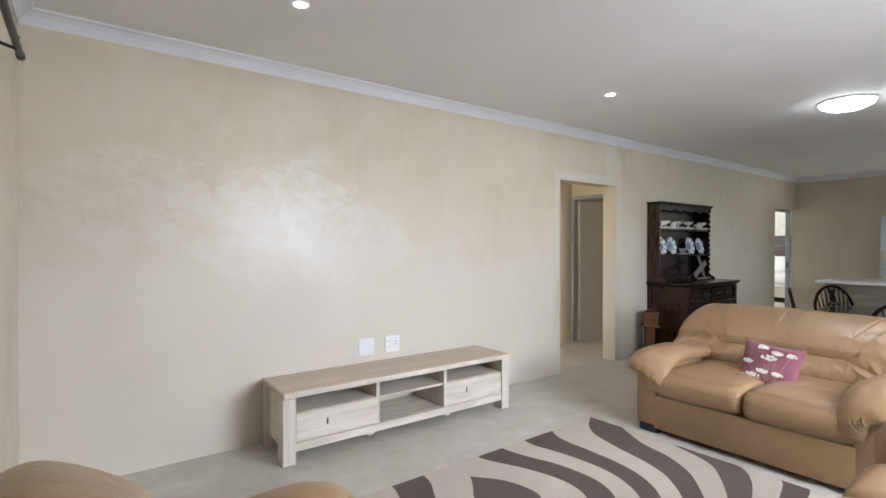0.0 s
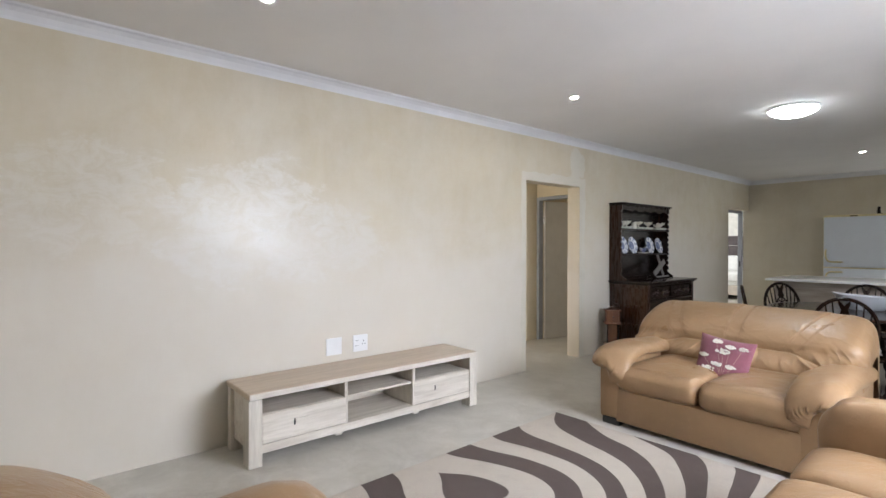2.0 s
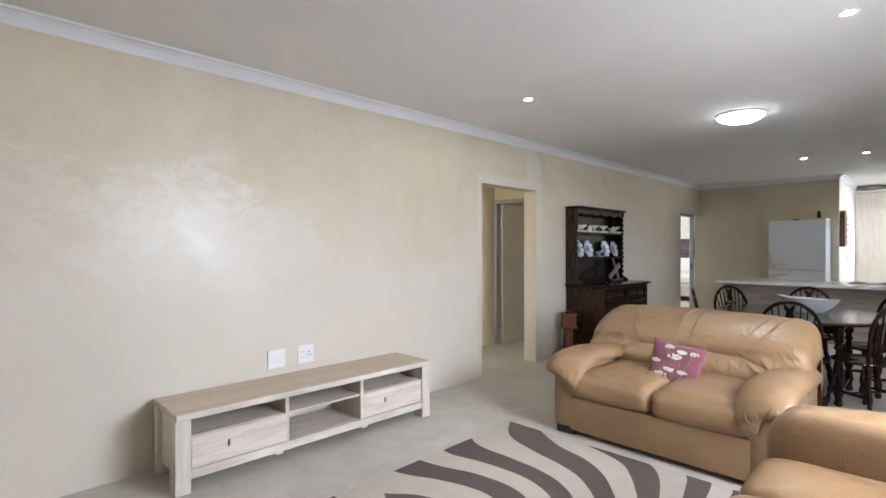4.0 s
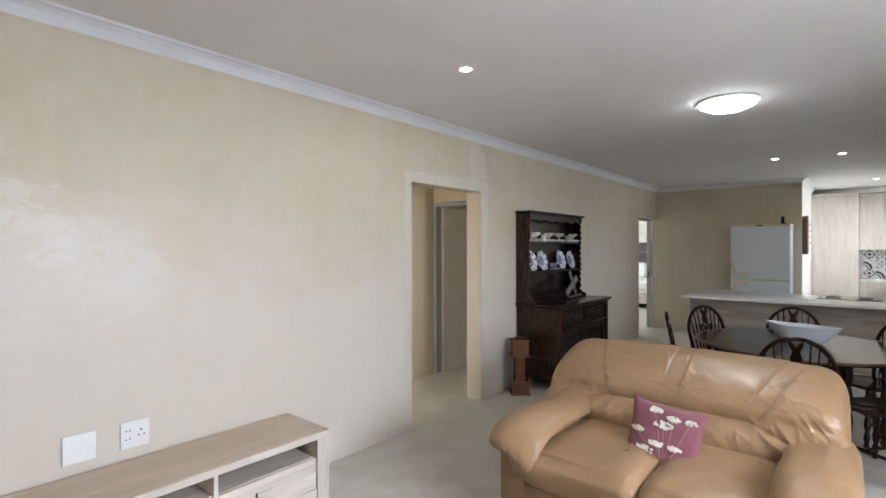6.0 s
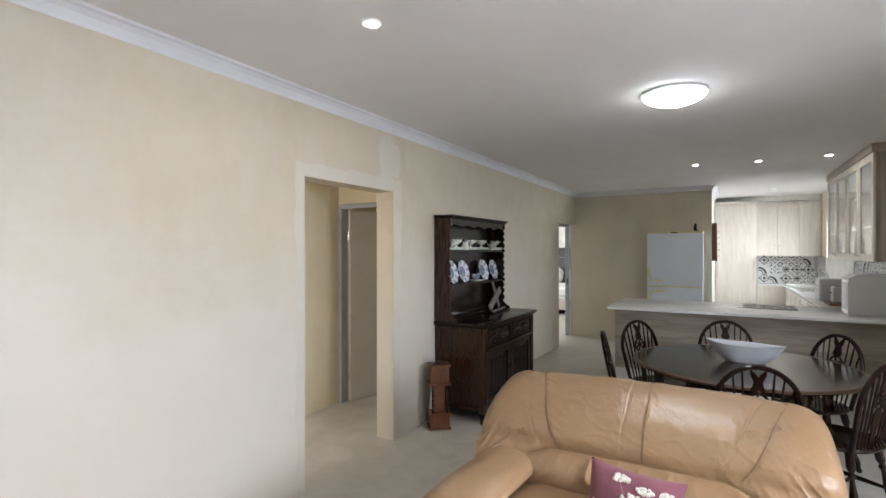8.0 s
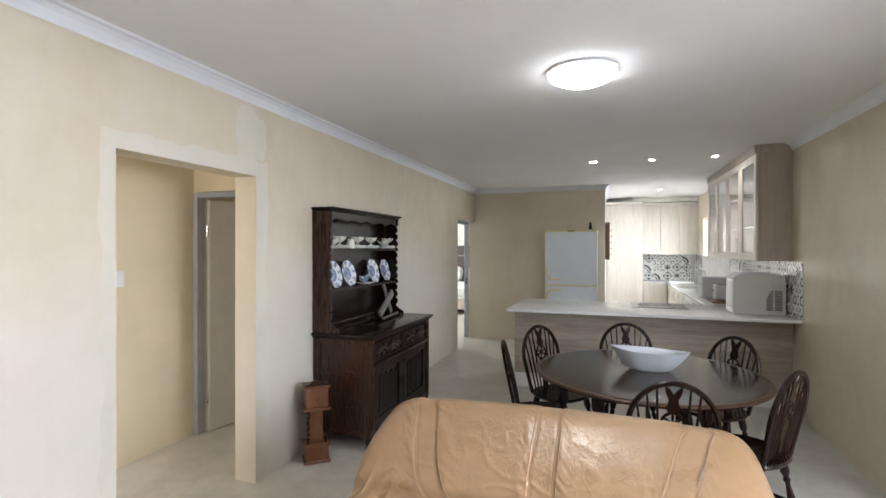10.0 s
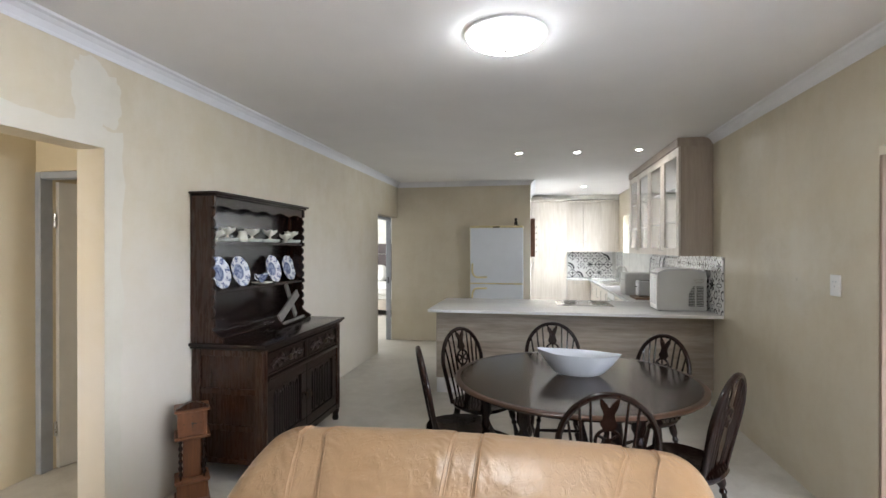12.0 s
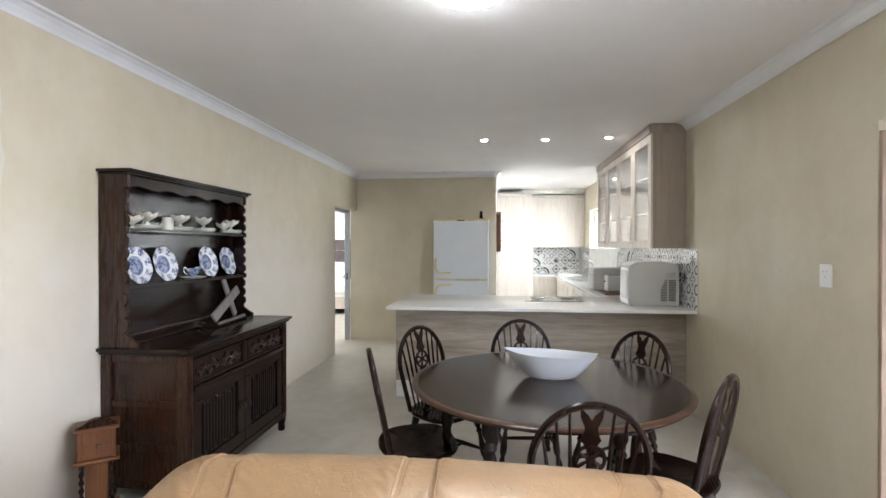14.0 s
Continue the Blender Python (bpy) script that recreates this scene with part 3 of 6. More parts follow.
def sofa(name, loc, rz, width, seats, label, top=0.868, deep=0.24, front=-0.50, drop_z=0.0, slack=1.0, lean=1.0):
    s = thing(name, loc, rz, label, "armchair" if seats == 1 else "sofa", "leather suite")
    hw = width / 2
    ai, ax, mid = (hw - 0.22, hw - 0.165, 0.06) if seats > 1 else (hw - 0.27, hw - 0.20, 0.0)
    part("base_front", B(mid - ai, mid + ai, front, 0.40 + deep, 0.035, 0.28, 0.015, 2), M_LEATHER, s, smooth=True)
    sw = 2 * ai / seats
    y0, y1 = front - 0.025, 0.10 + deep
    for k in range(seats):
        cx = mid - ai + sw * (k + 0.5)
        c = part("seat_cushion", cushion(sw + 0.014, y1 - y0, 0.235, (cx, (y0 + y1) / 2, 0.355), 0.20, 0.58, 0.014, 64, 36, k + hw), M_LEATHER, s, smooth=True)
        for e in (0.0, 0.012):
            part("stitching", T([(cx + (q - 0.5) * (sw - 0.10), y0 + 0.055 + e - 0.02 * math.sin(q * math.pi), 0.452 + e * 0.45 + 0.005 * math.sin(q * math.pi)) for q in [i / 12 for i in range(13)]], 0.002, 5), M_STITCH, c)
    bm = bmesh.new()
    f, seam = back_surface(hw if seats > 1 else hw - 0.325, top, deep, 0.0 if seats > 1 else 0.18, slack, lean)
    grid(bm, f, 300, 190)
    b = part("backrest", bm, M_LEATHER, s, smooth=True)
    for k in range(3 if slack > 0.5 else 0):
        for side in (-0.068, -0.052, 0.052, 0.068):
            part("stitching", T([seam(k, side, v) + Vector((0, -0.0008, 0.0012)) for v in [0.272 + 0.55 * i / 48 for i in range(49)]], 0.0019, 5), M_STITCH, b)
    for sg in (-1, 1):
        part("arm_panel", cushion(0.17, 0.43 + deep - front, 0.475, (mid + sg * ax, (0.44 + deep + front) / 2 - 0.005, 0.2625), 0.12, 0.16, 0.004, 40, 26, sg), M_LEATHER, s, smooth=True)
        part("arm_pad", arm(bmesh.new(), mid + sg * ax, deep, -sg, front - 0.02, drop_z, slack), M_LEATHER, s, smooth=True)
        for y in (front + 0.055, 0.34 + deep):
            part("foot", B(mid + sg * (ax - 0.01) - 0.07, mid + sg * (ax - 0.01) + 0.07, y - 0.05, y + 0.04, 0.0, 0.055, 0.005), M_BLACK, s)
    return s


sofa("two_seat_sofa", (2.01, 3.34, 0), 0, 1.60, 2, "tan leather two-seat sofa with padded arms, facing the rug")
sofa("armchair", (2.28, -0.20, 0), 180, 1.05, 1, "tan leather armchair turned towards the television bench", deep=0.10, top=0.88, front=-0.42, drop_z=0.01, slack=0.3, lean=0.62)


def side_sofa():
    s = thing("corner_sofa", (3.38, 1.6, 0), 0, "tan leather sofa with plain padded end under the window", "sofa", "leather suite")
    part("base_front", B(-0.48, 0.40, -0.72, 0.56, 0.05, 0.30, 0.015, 2), M_LEATHER, s, smooth=True)
    for k, (y, d) in enumerate(((0.33, 0.44), (-0.11, 0.44), (-0.51, 0.40))):
        part("seat_cushion", cushion(0.86, d + 0.012, 0.22, (-0.10, y, 0.40), 0.22, 0.55, 0.008, 48, 28, k + 7), M_LEATHER, s, smooth=True)
    e = part("end_panel", cushion(1.00, 0.29, 0.63, (-0.015, 0.67, 0.37), 0.3, 0.34, 0.016, 90, 60, 3), M_LEATHER, s, smooth=True)
    for x in (-0.245, -0.232):
        part("stitching", T([(x - 0.02 * q, 0.528 + 0.10 * max(0.0, q - 0.6), 0.42 + 0.25 * q) for q in [i / 8 for i in range(9)]], 0.0025, 5), M_STITCH, e)
    part("backrest", cushion(0.26, 1.42, 0.75, (0.40, -0.08, 0.50), 0.3, 0.35, 0.012, 60, 40, 5), M_LEATHER, s, smooth=True)
    part("end_panel", cushion(0.96, 0.24, 0.60, (-0.01, -0.80, 0.355), 0.3, 0.28, 0.012, 60, 40, 9), M_LEATHER, s, smooth=True)
    for x in (-0.40, 0.34):
        for y in (-0.62, 0.55):
            part("foot", B(x - 0.05, x + 0.05, y - 0.05, y + 0.05, 0, 0.055, 0.005), M_BLACK, s)


side_sofa()


def tv_bench():
    y0, y1, d, h = 0.487, 2.393, 0.44, 0.452
    t = thing("tv_bench", (0.025, y0, 0), 0, "low whitewashed oak television bench with two drawers", "tv bench")
    w = y1 - y0
    part("top", B(0, d, 0, w, h - 0.038, h, 0.006), M_OAKTOP, t, "light oak veneer top")
    part("top_edge", B(d + 0.001, d + 0.006, 0.006, w - 0.006, h - 0.037, h - 0.002, 0.002), M_OAK, t)
    z1 = h - 0.040
    for ya in (0.0, w - 0.085):
        part("leg", B(d - 0.105, d - 0.002, ya + 0.001, ya + 0.084, 0, z1, 0.003), M_OAKV, t)
        part("leg", B(0.02, 0.075, ya + 0.004, ya + 0.081, 0, z1, 0.003), M_OAKV, t)
        part("side_panel", B(0.076, d - 0.106, ya + 0.03, ya + 0.055, 0.08, z1), M_OAK, t)
    ya, yb = 0.0845, w - 0.0845
    part("bottom_rail", B(d - 0.04, d - 0.008, ya, yb, 0.075, 0.128, 0.002), M_OAK, t)
    part("bottom_shelf", B(0.02, d - 0.041, ya, yb, 0.112, 0.128), M_OAK, t)
    part("back_panel", B(0.005, 0.018, ya, yb, 0.112, z1 - 0.002), M_OAK, t)
    third = (yb - ya) / 3
    for k in (1, 2):
        part("divider", B(0.02, d - 0.012, ya + third * k - 0.011, ya + third * k + 0.011, 0.129, z1), M_OAKV, t)
    zs = 0.295
    for k in range(3):
        part("shelf", B(0.02, d - 0.028, ya + third * k + 0.012, ya + third * (k + 1) - 0.012, zs, zs + 0.016), M_OAK, t)
    for k in (0, 2):
        a, b = ya + third * k + 0.004, ya + third * (k + 1) - 0.004
        dr = part("drawer_front", B(d - 0.03, d - 0.010, a, b, 0.132, zs + 0.012, 0.002), M_OAK, t)
        c = (a + b) / 2 - 0.045
        part("drawer_pull", B(d - 0.0095, d - 0.002, c - 0.03, c + 0.06, 0.222, 0.245, 0.002), M_OAK, dr)
        part("pull_slot", B(d - 0.0098, d - 0.0075, c - 0.042, c - 0.032, 0.205, 0.245), M_BLACK, dr)
    for c in (0.62, 1.28):
        part("glide", B(d - 0.06, d - 0.03, c - 0.025, c + 0.025, 0.05, 0.0748, 0.002), M_OAK, t)


tv_bench()


RUG_WAVE = [(0, 0, 0.06), (0, 1, 4.44), (0, 2, -0.45), (0, 3, 3.99), (0, 4, -6.19), (0, 5, 2.32), (1, 0, 0.85), (1, 1, -9.99), (1, 2, 25.12), (1, 3, -16.81), (1, 4, 3.57), (2, 0, -10.72), (2, 1, 2.93), (2, 2, 0.26), (2, 3, 2.36), (3, 0, 18.97), (3, 1, -11.17), (3, 2, -3.89), (4, 0, -5.58), (4, 1, 6.55), (5, 0, -0.59)]


def rug_material():
    m, n, l, p = mat_new("wave_rug")
    v = coords(n, l)
    sx = n.new("ShaderNodeSeparateXYZ")
    l.new(v, sx.inputs[0])
    x, y = sx.outputs[0], sx.outputs[1]
    # nested hairpin bands that open towards one long edge
    yy = math_n(n, l, "ABSOLUTE", math_n(n, l, "ADD", y, 1.4))
    ph = None
    for i, j, k in RUG_WAVE:
        term = math_n(n, l, "MULTIPLY", math_n(n, l, "POWER", x, float(i)), math_n(n, l, "POWER", yy, float(j)))
        term = math_n(n, l, "MULTIPLY", term, k)
        ph = term if ph is None else math_n(n, l, "ADD", ph, term)
    ph = math_n(n, l, "ADD", ph, math_n(n, l, "MULTIPLY", math_n(n, l, "SUBTRACT", noise_n(n, l, v, 2.5, 1, 0.4), 0.5), 0.25))
    band = remap(n, l, math_n(n, l, "SINE", math_n(n, l, "MULTIPLY", ph, math.pi)), -0.03, 0.03)
    fine = noise_n(n, l, v, 420, 2)
    blot = noise_n(n, l, v, 9, 5)
    c = mixc(n, l, band, (0.13, 0.10, 0.090), (0.60, 0.535, 0.46))
    c = mixc(n, l, remap(n, l, fine, 0.3, 0.7, 0.0, 0.28), c, (0.10, 0.08, 0.07))
    c = mixc(n, l, remap(n, l, blot, 0.5, 0.75, 0.0, 0.14), c, (0.2, 0.17, 0.14))
    l.new(c, p.inputs["Base Color"])
    p.inputs["Roughness"].default_value = 0.95
    p.inputs["Specular IOR Level"].default_value = 0.1
    bump_n(n, l, p, math_n(n, l, "ADD", fine, math_n(n, l, "MULTIPLY", band, 0.5)), 0.5, 0.006)
    return m


r = solid("rug", B(0, 1.75, -2.3, 0, 0.002, 0.016, 0.005, 2), rug_material(), "beige pile rug with dark brown wave bands", "rug", smooth=False)
r.matrix_world = pose(1.045, 2.715, 0, 0, 0, 1.0)

# ---- dining end ----
M_CARVE = plain("carved_dark_oak", (0.022, 0.010, 0.007), 0.33, var=0.3, scale=40)
M_BRASS = plain("blackened_brass", (0.06, 0.045, 0.03), 0.35, 0.8)
M_IVORY = plain("ivory_porcelain", (0.70, 0.68, 0.58), 0.18, var=0.03)
M_CLOCKWOOD = wood("orange_brown_wood", (0.09, 0.032, 0.013), (0.18, 0.068, 0.026), 0.42, 2, 1.6)
M_GREYWOOD = wood("grey_weathered_wood", (0.09, 0.075, 0.07), (0.19, 0.17, 0.16), 0.5, 2, 1.5)


def plate_material():
    m, n, l, p = mat_new("blue_white_china")
    v = coords(n, l)
    sx = n.new("ShaderNodeSeparateXYZ")
    l.new(v, sx.inputs[0])
    x, y = sx.outputs[0], sx.outputs[1]
    r = math_n(n, l, "SQRT", math_n(n, l, "ADD", math_n(n, l, "MULTIPLY", x, x), math_n(n, l, "MULTIPLY", y, y)))
    th = math_n(n, l, "ARCTAN2", y, x)
    pet = math_n(n, l, "SINE", math_n(n, l, "MULTIPLY", th, 8.0))
    na = noise_n(n, l, v, 46, 4, 0.7)
    nb = noise_n(n, l, v, 85, 3, 0.7)
    blue, white = (0.07, 0.095, 0.20), (0.74, 0.75, 0.77)
    mid = mixc(n, l, remap(n, l, na, 0.42, 0.58), blue, (0.34, 0.38, 0.50))
    rim = mixc(n, l, remap(n, l, math_n(n, l, "ADD", nb, math_n(n, l, "MULTIPLY", pet, 0.10)), 0.50, 0.58), white, (0.13, 0.16, 0.28))
    inner = remap(n, l, r, 0.055, 0.060)
    ring = math_n(n, l, "MULTIPLY", remap(n, l, r, 0.056, 0.060), remap(n, l, r, 0.072, 0.068))
    c = mixc(n, l, inner, mid, rim)
    c = mixc(n, l, ring, c, white)
    l.new(c, p.inputs["Base Color"])
    p.inputs["Roughness"].default_value = 0.14
    return m


M_PLATE = plate_material()


def bumps(a, b, z0, z1, n, depth, sharp=0.6):
    """Scalloped edge from z0 to z1: (offset, height) pairs."""
    out = []
    for i in range(n * 8 + 1):
        t = i / (n * 8)
        out.append((a + (b - a) * t + depth * abs(math.sin(t * n * math.pi)) ** sharp, z0 + (z1 - z0) * t))
    return out


def dresser():
    Ln = 1.345
    d = thing("dresser", (0.008, 5.185, 0), 0, "dark carved oak welsh dresser with open plate rack, against the wall", "dresser")
    top = bmesh.new()
    box(top, 0, 0.548, 0, Ln, 0.886, 0.909, 0.006, 2)
    box(top, 0, 0.532, 0.014, Ln - 0.014, 0.868, 0.8855, 0.005, 1)
    part("worktop", top, M_PANEL, d, smooth=True)
    xb, ya, yb = 0.515, 0.035, Ln - 0.035
    posts = [(0.0, ya), (xb - 0.06, ya), (0.0, yb - 0.06), (xb - 0.06, yb - 0.06)]
    for x, y in posts:
        pm = bmesh.new()
        box(pm, x, x + 0.06, y, y + 0.06, 0.10, 0.867, 0.003)
        if x > 0.1:
            for k in (0.017, 0.030, 0.043):
                box(pm, x + 0.0605, x + 0.064, y + k - 0.003, y + k + 0.003, 0.14, 0.84)
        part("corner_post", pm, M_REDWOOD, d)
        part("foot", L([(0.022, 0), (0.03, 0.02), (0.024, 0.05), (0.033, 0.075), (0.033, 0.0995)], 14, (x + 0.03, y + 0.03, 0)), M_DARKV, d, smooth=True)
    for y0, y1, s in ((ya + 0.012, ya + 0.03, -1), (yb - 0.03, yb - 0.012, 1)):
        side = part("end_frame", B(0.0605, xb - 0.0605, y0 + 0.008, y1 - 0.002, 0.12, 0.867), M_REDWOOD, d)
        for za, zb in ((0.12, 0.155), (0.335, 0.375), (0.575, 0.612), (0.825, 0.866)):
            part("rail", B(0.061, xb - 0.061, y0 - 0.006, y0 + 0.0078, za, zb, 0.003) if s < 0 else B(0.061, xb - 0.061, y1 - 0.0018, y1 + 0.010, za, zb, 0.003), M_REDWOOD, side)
    part("back_panel", B(0.002, 0.012, ya + 0.061, yb - 0.061, 0.12, 0.867), M_DARK, d)
    part("bottom_board", B(0.013, xb - 0.03, ya + 0.061, yb - 0.061, 0.12, 0.14), M_DARK, d)
    f0, f1 = ya + 0.061, yb - 0.061
    mid = (f0 + f1) / 2
    part("middle_rail", B(xb - 0.05, xb + 0.010, f0, f1, 0.655, 0.682, 0.006, 2), M_DARK, d, smooth=True)
    part("top_rail", B(xb - 0.05, xb - 0.006, f0, f1, 0.842, 0.867, 0.003), M_DARK, d)
    part("bottom_rail", B(xb - 0.05, xb - 0.004, f0, f1, 0.10, 0.150, 0.004), M_DARK, d)
    part("drawer_divider", B(xb - 0.05, xb - 0.002, mid - 0.02, mid + 0.02, 0.683, 0.841, 0.003), M_DARKV, d)
    for a, b in ((f0 + 0.004, mid - 0.024), (mid + 0.024, f1 - 0.004)):
        fr = bmesh.new()
        box(fr, xb - 0.04, xb - 0.012, a, b, 0.686, 0.838, 0.003)
        for q in ((a, b, 0.824, 0.838), (a, b, 0.686, 0.700), (a, a + 0.014, 0.7005, 0.8235), (b - 0.014, b, 0.7005, 0.8235)):
            box(fr, xb - 0.0115, xb - 0.002, *q, 0.003)
        dr = part("drawer_front", fr, M_DARK, d)
        c = (a + b) / 2
        cv = bmesh.new()
        for s in (-1, 1):
            for k in range(6):
                u = 0.03 + k * 0.036
                y, z = c + s * u, 0.762 + 0.020 * math.sin(k * 2.1)
                tube(cv, [(xb - 0.012, y - s * 0.02, z - 0.02), (xb - 0.002, y, z), (xb - 0.003, y + s * 0.016, z + 0.022 * (1 if k % 2 else -1)), (xb - 0.010, y + s * 0.024, z + 0.002)], [0.004, 0.009, 0.007, 0.003], 7)
            tube(cv, [(xb - 0.010, c + s * 0.02, 0.750), (xb - 0.005, c + s * 0.10, 0.775), (xb - 0.006, c + s * 0.18, 0.748), (xb - 0.011, c + s * 0.235, 0.762)], [0.007, 0.006, 0.006, 0.003], 7)
        part("carving", cv, M_CARVE, dr, smooth=True)
        part("knob", L([(0.008, 0), (0.008, 0.012), (0.02, 0.018), (0.022, 0.028), (0.012, 0.036)], 14, m=pose(xb - 0.008, c, 0.762, 0, 90, 0)), M_BRASS, dr, smooth=True)
    for a, b, s in ((f0 + 0.003, mid - 0.002, 1), (mid + 0.002, f1 - 0.003, -1)):
        dm = bmesh.new()
        for q in ((a, b, 0.585, 0.652), (a, b, 0.153, 0.230), (a, a + 0.085, 0.2305, 0.5845), (b - 0.085, b, 0.2305, 0.5845)):
            box(dm, xb - 0.035, xb - 0.008, *q, 0.004)
        dr = part("door", dm, M_DARKV, d)
        part("linenfold_panel", B(xb - 0.03, xb - 0.022, a + 0.0855, b - 0.0855, 0.216, 0.584), M_PANEL, dr)
        k = a + 0.115
        while k < b - 0.115:
            part("linenfold_strip", B(xb - 0.0218, xb - 0.013, k, k + 0.022, 0.25 + 0.012 * math.sin(k * 60), 0.55 + 0.012 * math.sin(k * 60), 0.004), M_PANEL, dr)
            k += 0.032
        y = b - 0.03 if s > 0 else a + 0.03
        part("drop_handle", T([(xb - 0.008, y, 0.43), (xb + 0.012, y, 0.428), (xb + 0.016, y + 0.012, 0.40), (xb + 0.014, y, 0.38), (xb + 0.016, y - 0.012, 0.40), (xb + 0.012, y, 0.428)], 0.004, 7), M_BRASS, dr, smooth=True)
    # plate rack
    h0, h1 = 0.016, 1.330
    edge = [(0.0, 0.910), (0.23, 0.910), (0.235, 0.93), (0.19, 0.955), (0.155, 0.985)]
    edge += bumps(0.150, 0.145, 1.00, 1.215, 3, 0.020) + [(0.172, 1.22), (0.172, 1.252)]
    edge += bumps(0.150, 0.145, 1.262, 1.54, 4, 0.020) + [(0.172, 1.548), (0.172, 1.576)]
    edge += bumps(0.150, 0.145, 1.59, 1.80, 3, 0.022) + [(0.172, 1.81), (0.172, 1.872), (0.0, 1.872)]
    for y in (h0 + 0.012, h1 - 0.034):
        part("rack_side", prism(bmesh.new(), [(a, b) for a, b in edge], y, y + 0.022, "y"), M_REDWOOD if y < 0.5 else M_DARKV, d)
    i0, i1 = h0 + 0.0345, h1 - 0.0345
    part("rack_back", B(0.003, 0.013, i0, i1, 0.910, 1.872), M_PANEL, d)
    cor = bmesh.new()
    box(cor, 0, 0.188, h0 + 0.002, h1 - 0.002, 1.8725, 1.886, 0.004)
    box(cor, 0, 0.204, h0 - 0.012, h1 + 0.012, 1.8865, 1.905, 0.006, 2)
    part("cornice", cor, M_DARK, d, smooth=True)
    fr = [(i0, 1.871), (i0, 1.79)]
    for i in range(1, 60):
        t = i / 60
        fr.append((i0 + (i1 - i0) * t, 1.800 + 0.013 * abs(math.sin(t * 5 * math.pi)) ** 0.7 + 0.006 * math.sin(t * 30)))
    fr += [(i1, 1.79), (i1, 1.871)]
    part("scalloped_frieze", prism(bmesh.new(), fr, 0.150, 0.164, "x"), M_DARK, d)
    for z in (1.225, 1.553):
        part("shelf", B(0.0135, 0.164, i0, i1, z, z + 0.018, 0.003), M_DARK, d)
        part("plate_rail", B(0.142, 0.148, i0, i1, z + 0.0182, z + 0.024), M_DARK, d)
    gal = bmesh.new()
    box(gal, 0.014, 0.16, i0, i1, 0.9095, 0.924, 0.004)
    box(gal, 0.014, 0.06, i0, i1, 0.9245, 0.955, 0.006, 2)
    part("gallery_moulding", gal, M_DARK, d, smooth=True)


dresser()
ZS1, ZS2 = 1.244, 1.572
DX = 0.008

# plates on the lower shelf
pb = bmesh.new()


def plate_fn(u, v):
    prof = smooth_path([(0.0, 0.004), (0.055, 0.004), (0.068, 0.010), (0.108, 0.022)], 12)
    if v <= 0.5:
        r, z = prof[int(round(v * 2 * 12))]
    else:
        r, z = prof[12 - int(round((v - 0.5) * 2 * 12))]
        z = z - 0.0045
    a = u * 2 * math.pi
    k = 1 + (0.035 * abs(math.sin(a * 4)) if r > 0.08 else 0)
    return Vector((r * k * math.cos(a), r * k * math.sin(a), z))


grid(pb, plate_fn, 48, 24, close_u=True)
bmesh.ops.remove_doubles(pb, verts=pb.verts, dist=0.0003)
plate = solid("china_plate", pb, M_PLATE, "blue and white scalloped china plate leaning on the rack", "plate", "plates on the dresser")
for i, (y, tilt, s) in enumerate(((5.41, 0, 1.04), (5.653, 4, 1.03), (6.122, -3, 1.03), (6.385, 6, 1.0))):
    m = Matrix.Translation((DX + 0.060, y, ZS1 + 0.1085 * s)) @ pose(0, 0, 0, 0, 76, 0) @ pose(0, 0, 0, 0, 0, 40 * i + tilt) @ Matrix.Diagonal((s, s, s, 1))
    if i == 0:
        plate.matrix_world = m
    else:
        q = copy_thing(plate, m)
        q.scale = (s, s, s)
# gravy boat
g = thing("gravy_boat", (DX + 0.10, 5.91, ZS1), 0, "small blue and white china gravy boat on its saucer", "gravy boat")
part("saucer", L([(0.03, 0), (0.055, 0.006), (0.085, 0.016), (0.083, 0.019), (0.05, 0.010), (0.0, 0.008)], 28), M_IVORY, g, smooth=True)


def boat_fn(u, v):
    a = u * 2 * math.pi
    prof = [(0.25, 0.012), (0.35, 0.022), (0.8, 0.05), (1.0, 0.075), (0.94, 0.075), (0.75, 0.05), (0.2, 0.026)]
    r, z = prof[min(6, int(round(v * 6)))]
    return Vector((0.034 * r * math.cos(a), 0.068 * r * math.sin(a) * (1 + 0.25 * (math.sin(a) > 0)), z + 0.016 * r * max(0, math.sin(a)) ** 3))


bb = bmesh.new()
grid(bb, boat_fn, 24, 6, close_u=True)
part("bowl", bb, M_PLATE, g, smooth=True)
part("handle", T(smooth_path([(0, -0.066, 0.07), (0, -0.095, 0.085), (0, -0.10, 0.055), (0, -0.06, 0.035)], 14), 0.004, 7), M_PLATE, g, smooth=True)

# crockery on the upper shelf
gob = bmesh.new()


def gob_fn(u, v):
    prof = smooth_path([(0.030, 0.0), (0.028, 0.005), (0.010, 0.014), (0.009, 0.026), (0.030, 0.040), (0.048, 0.056), (0.055, 0.074), (0.051, 0.074), (0.040, 0.056), (0.0, 0.044)], 22)
    r, z = prof[int(round(v * 22))]
    a = u * 2 * math.pi
    k = 1 + (0.10 * math.cos(a * 6) if z > 0.05 else 0.0)
    return Vector((r * k * math.cos(a), r * k * math.sin(a), z + (0.007 * math.cos(a * 6) if z > 0.07 else 0)))


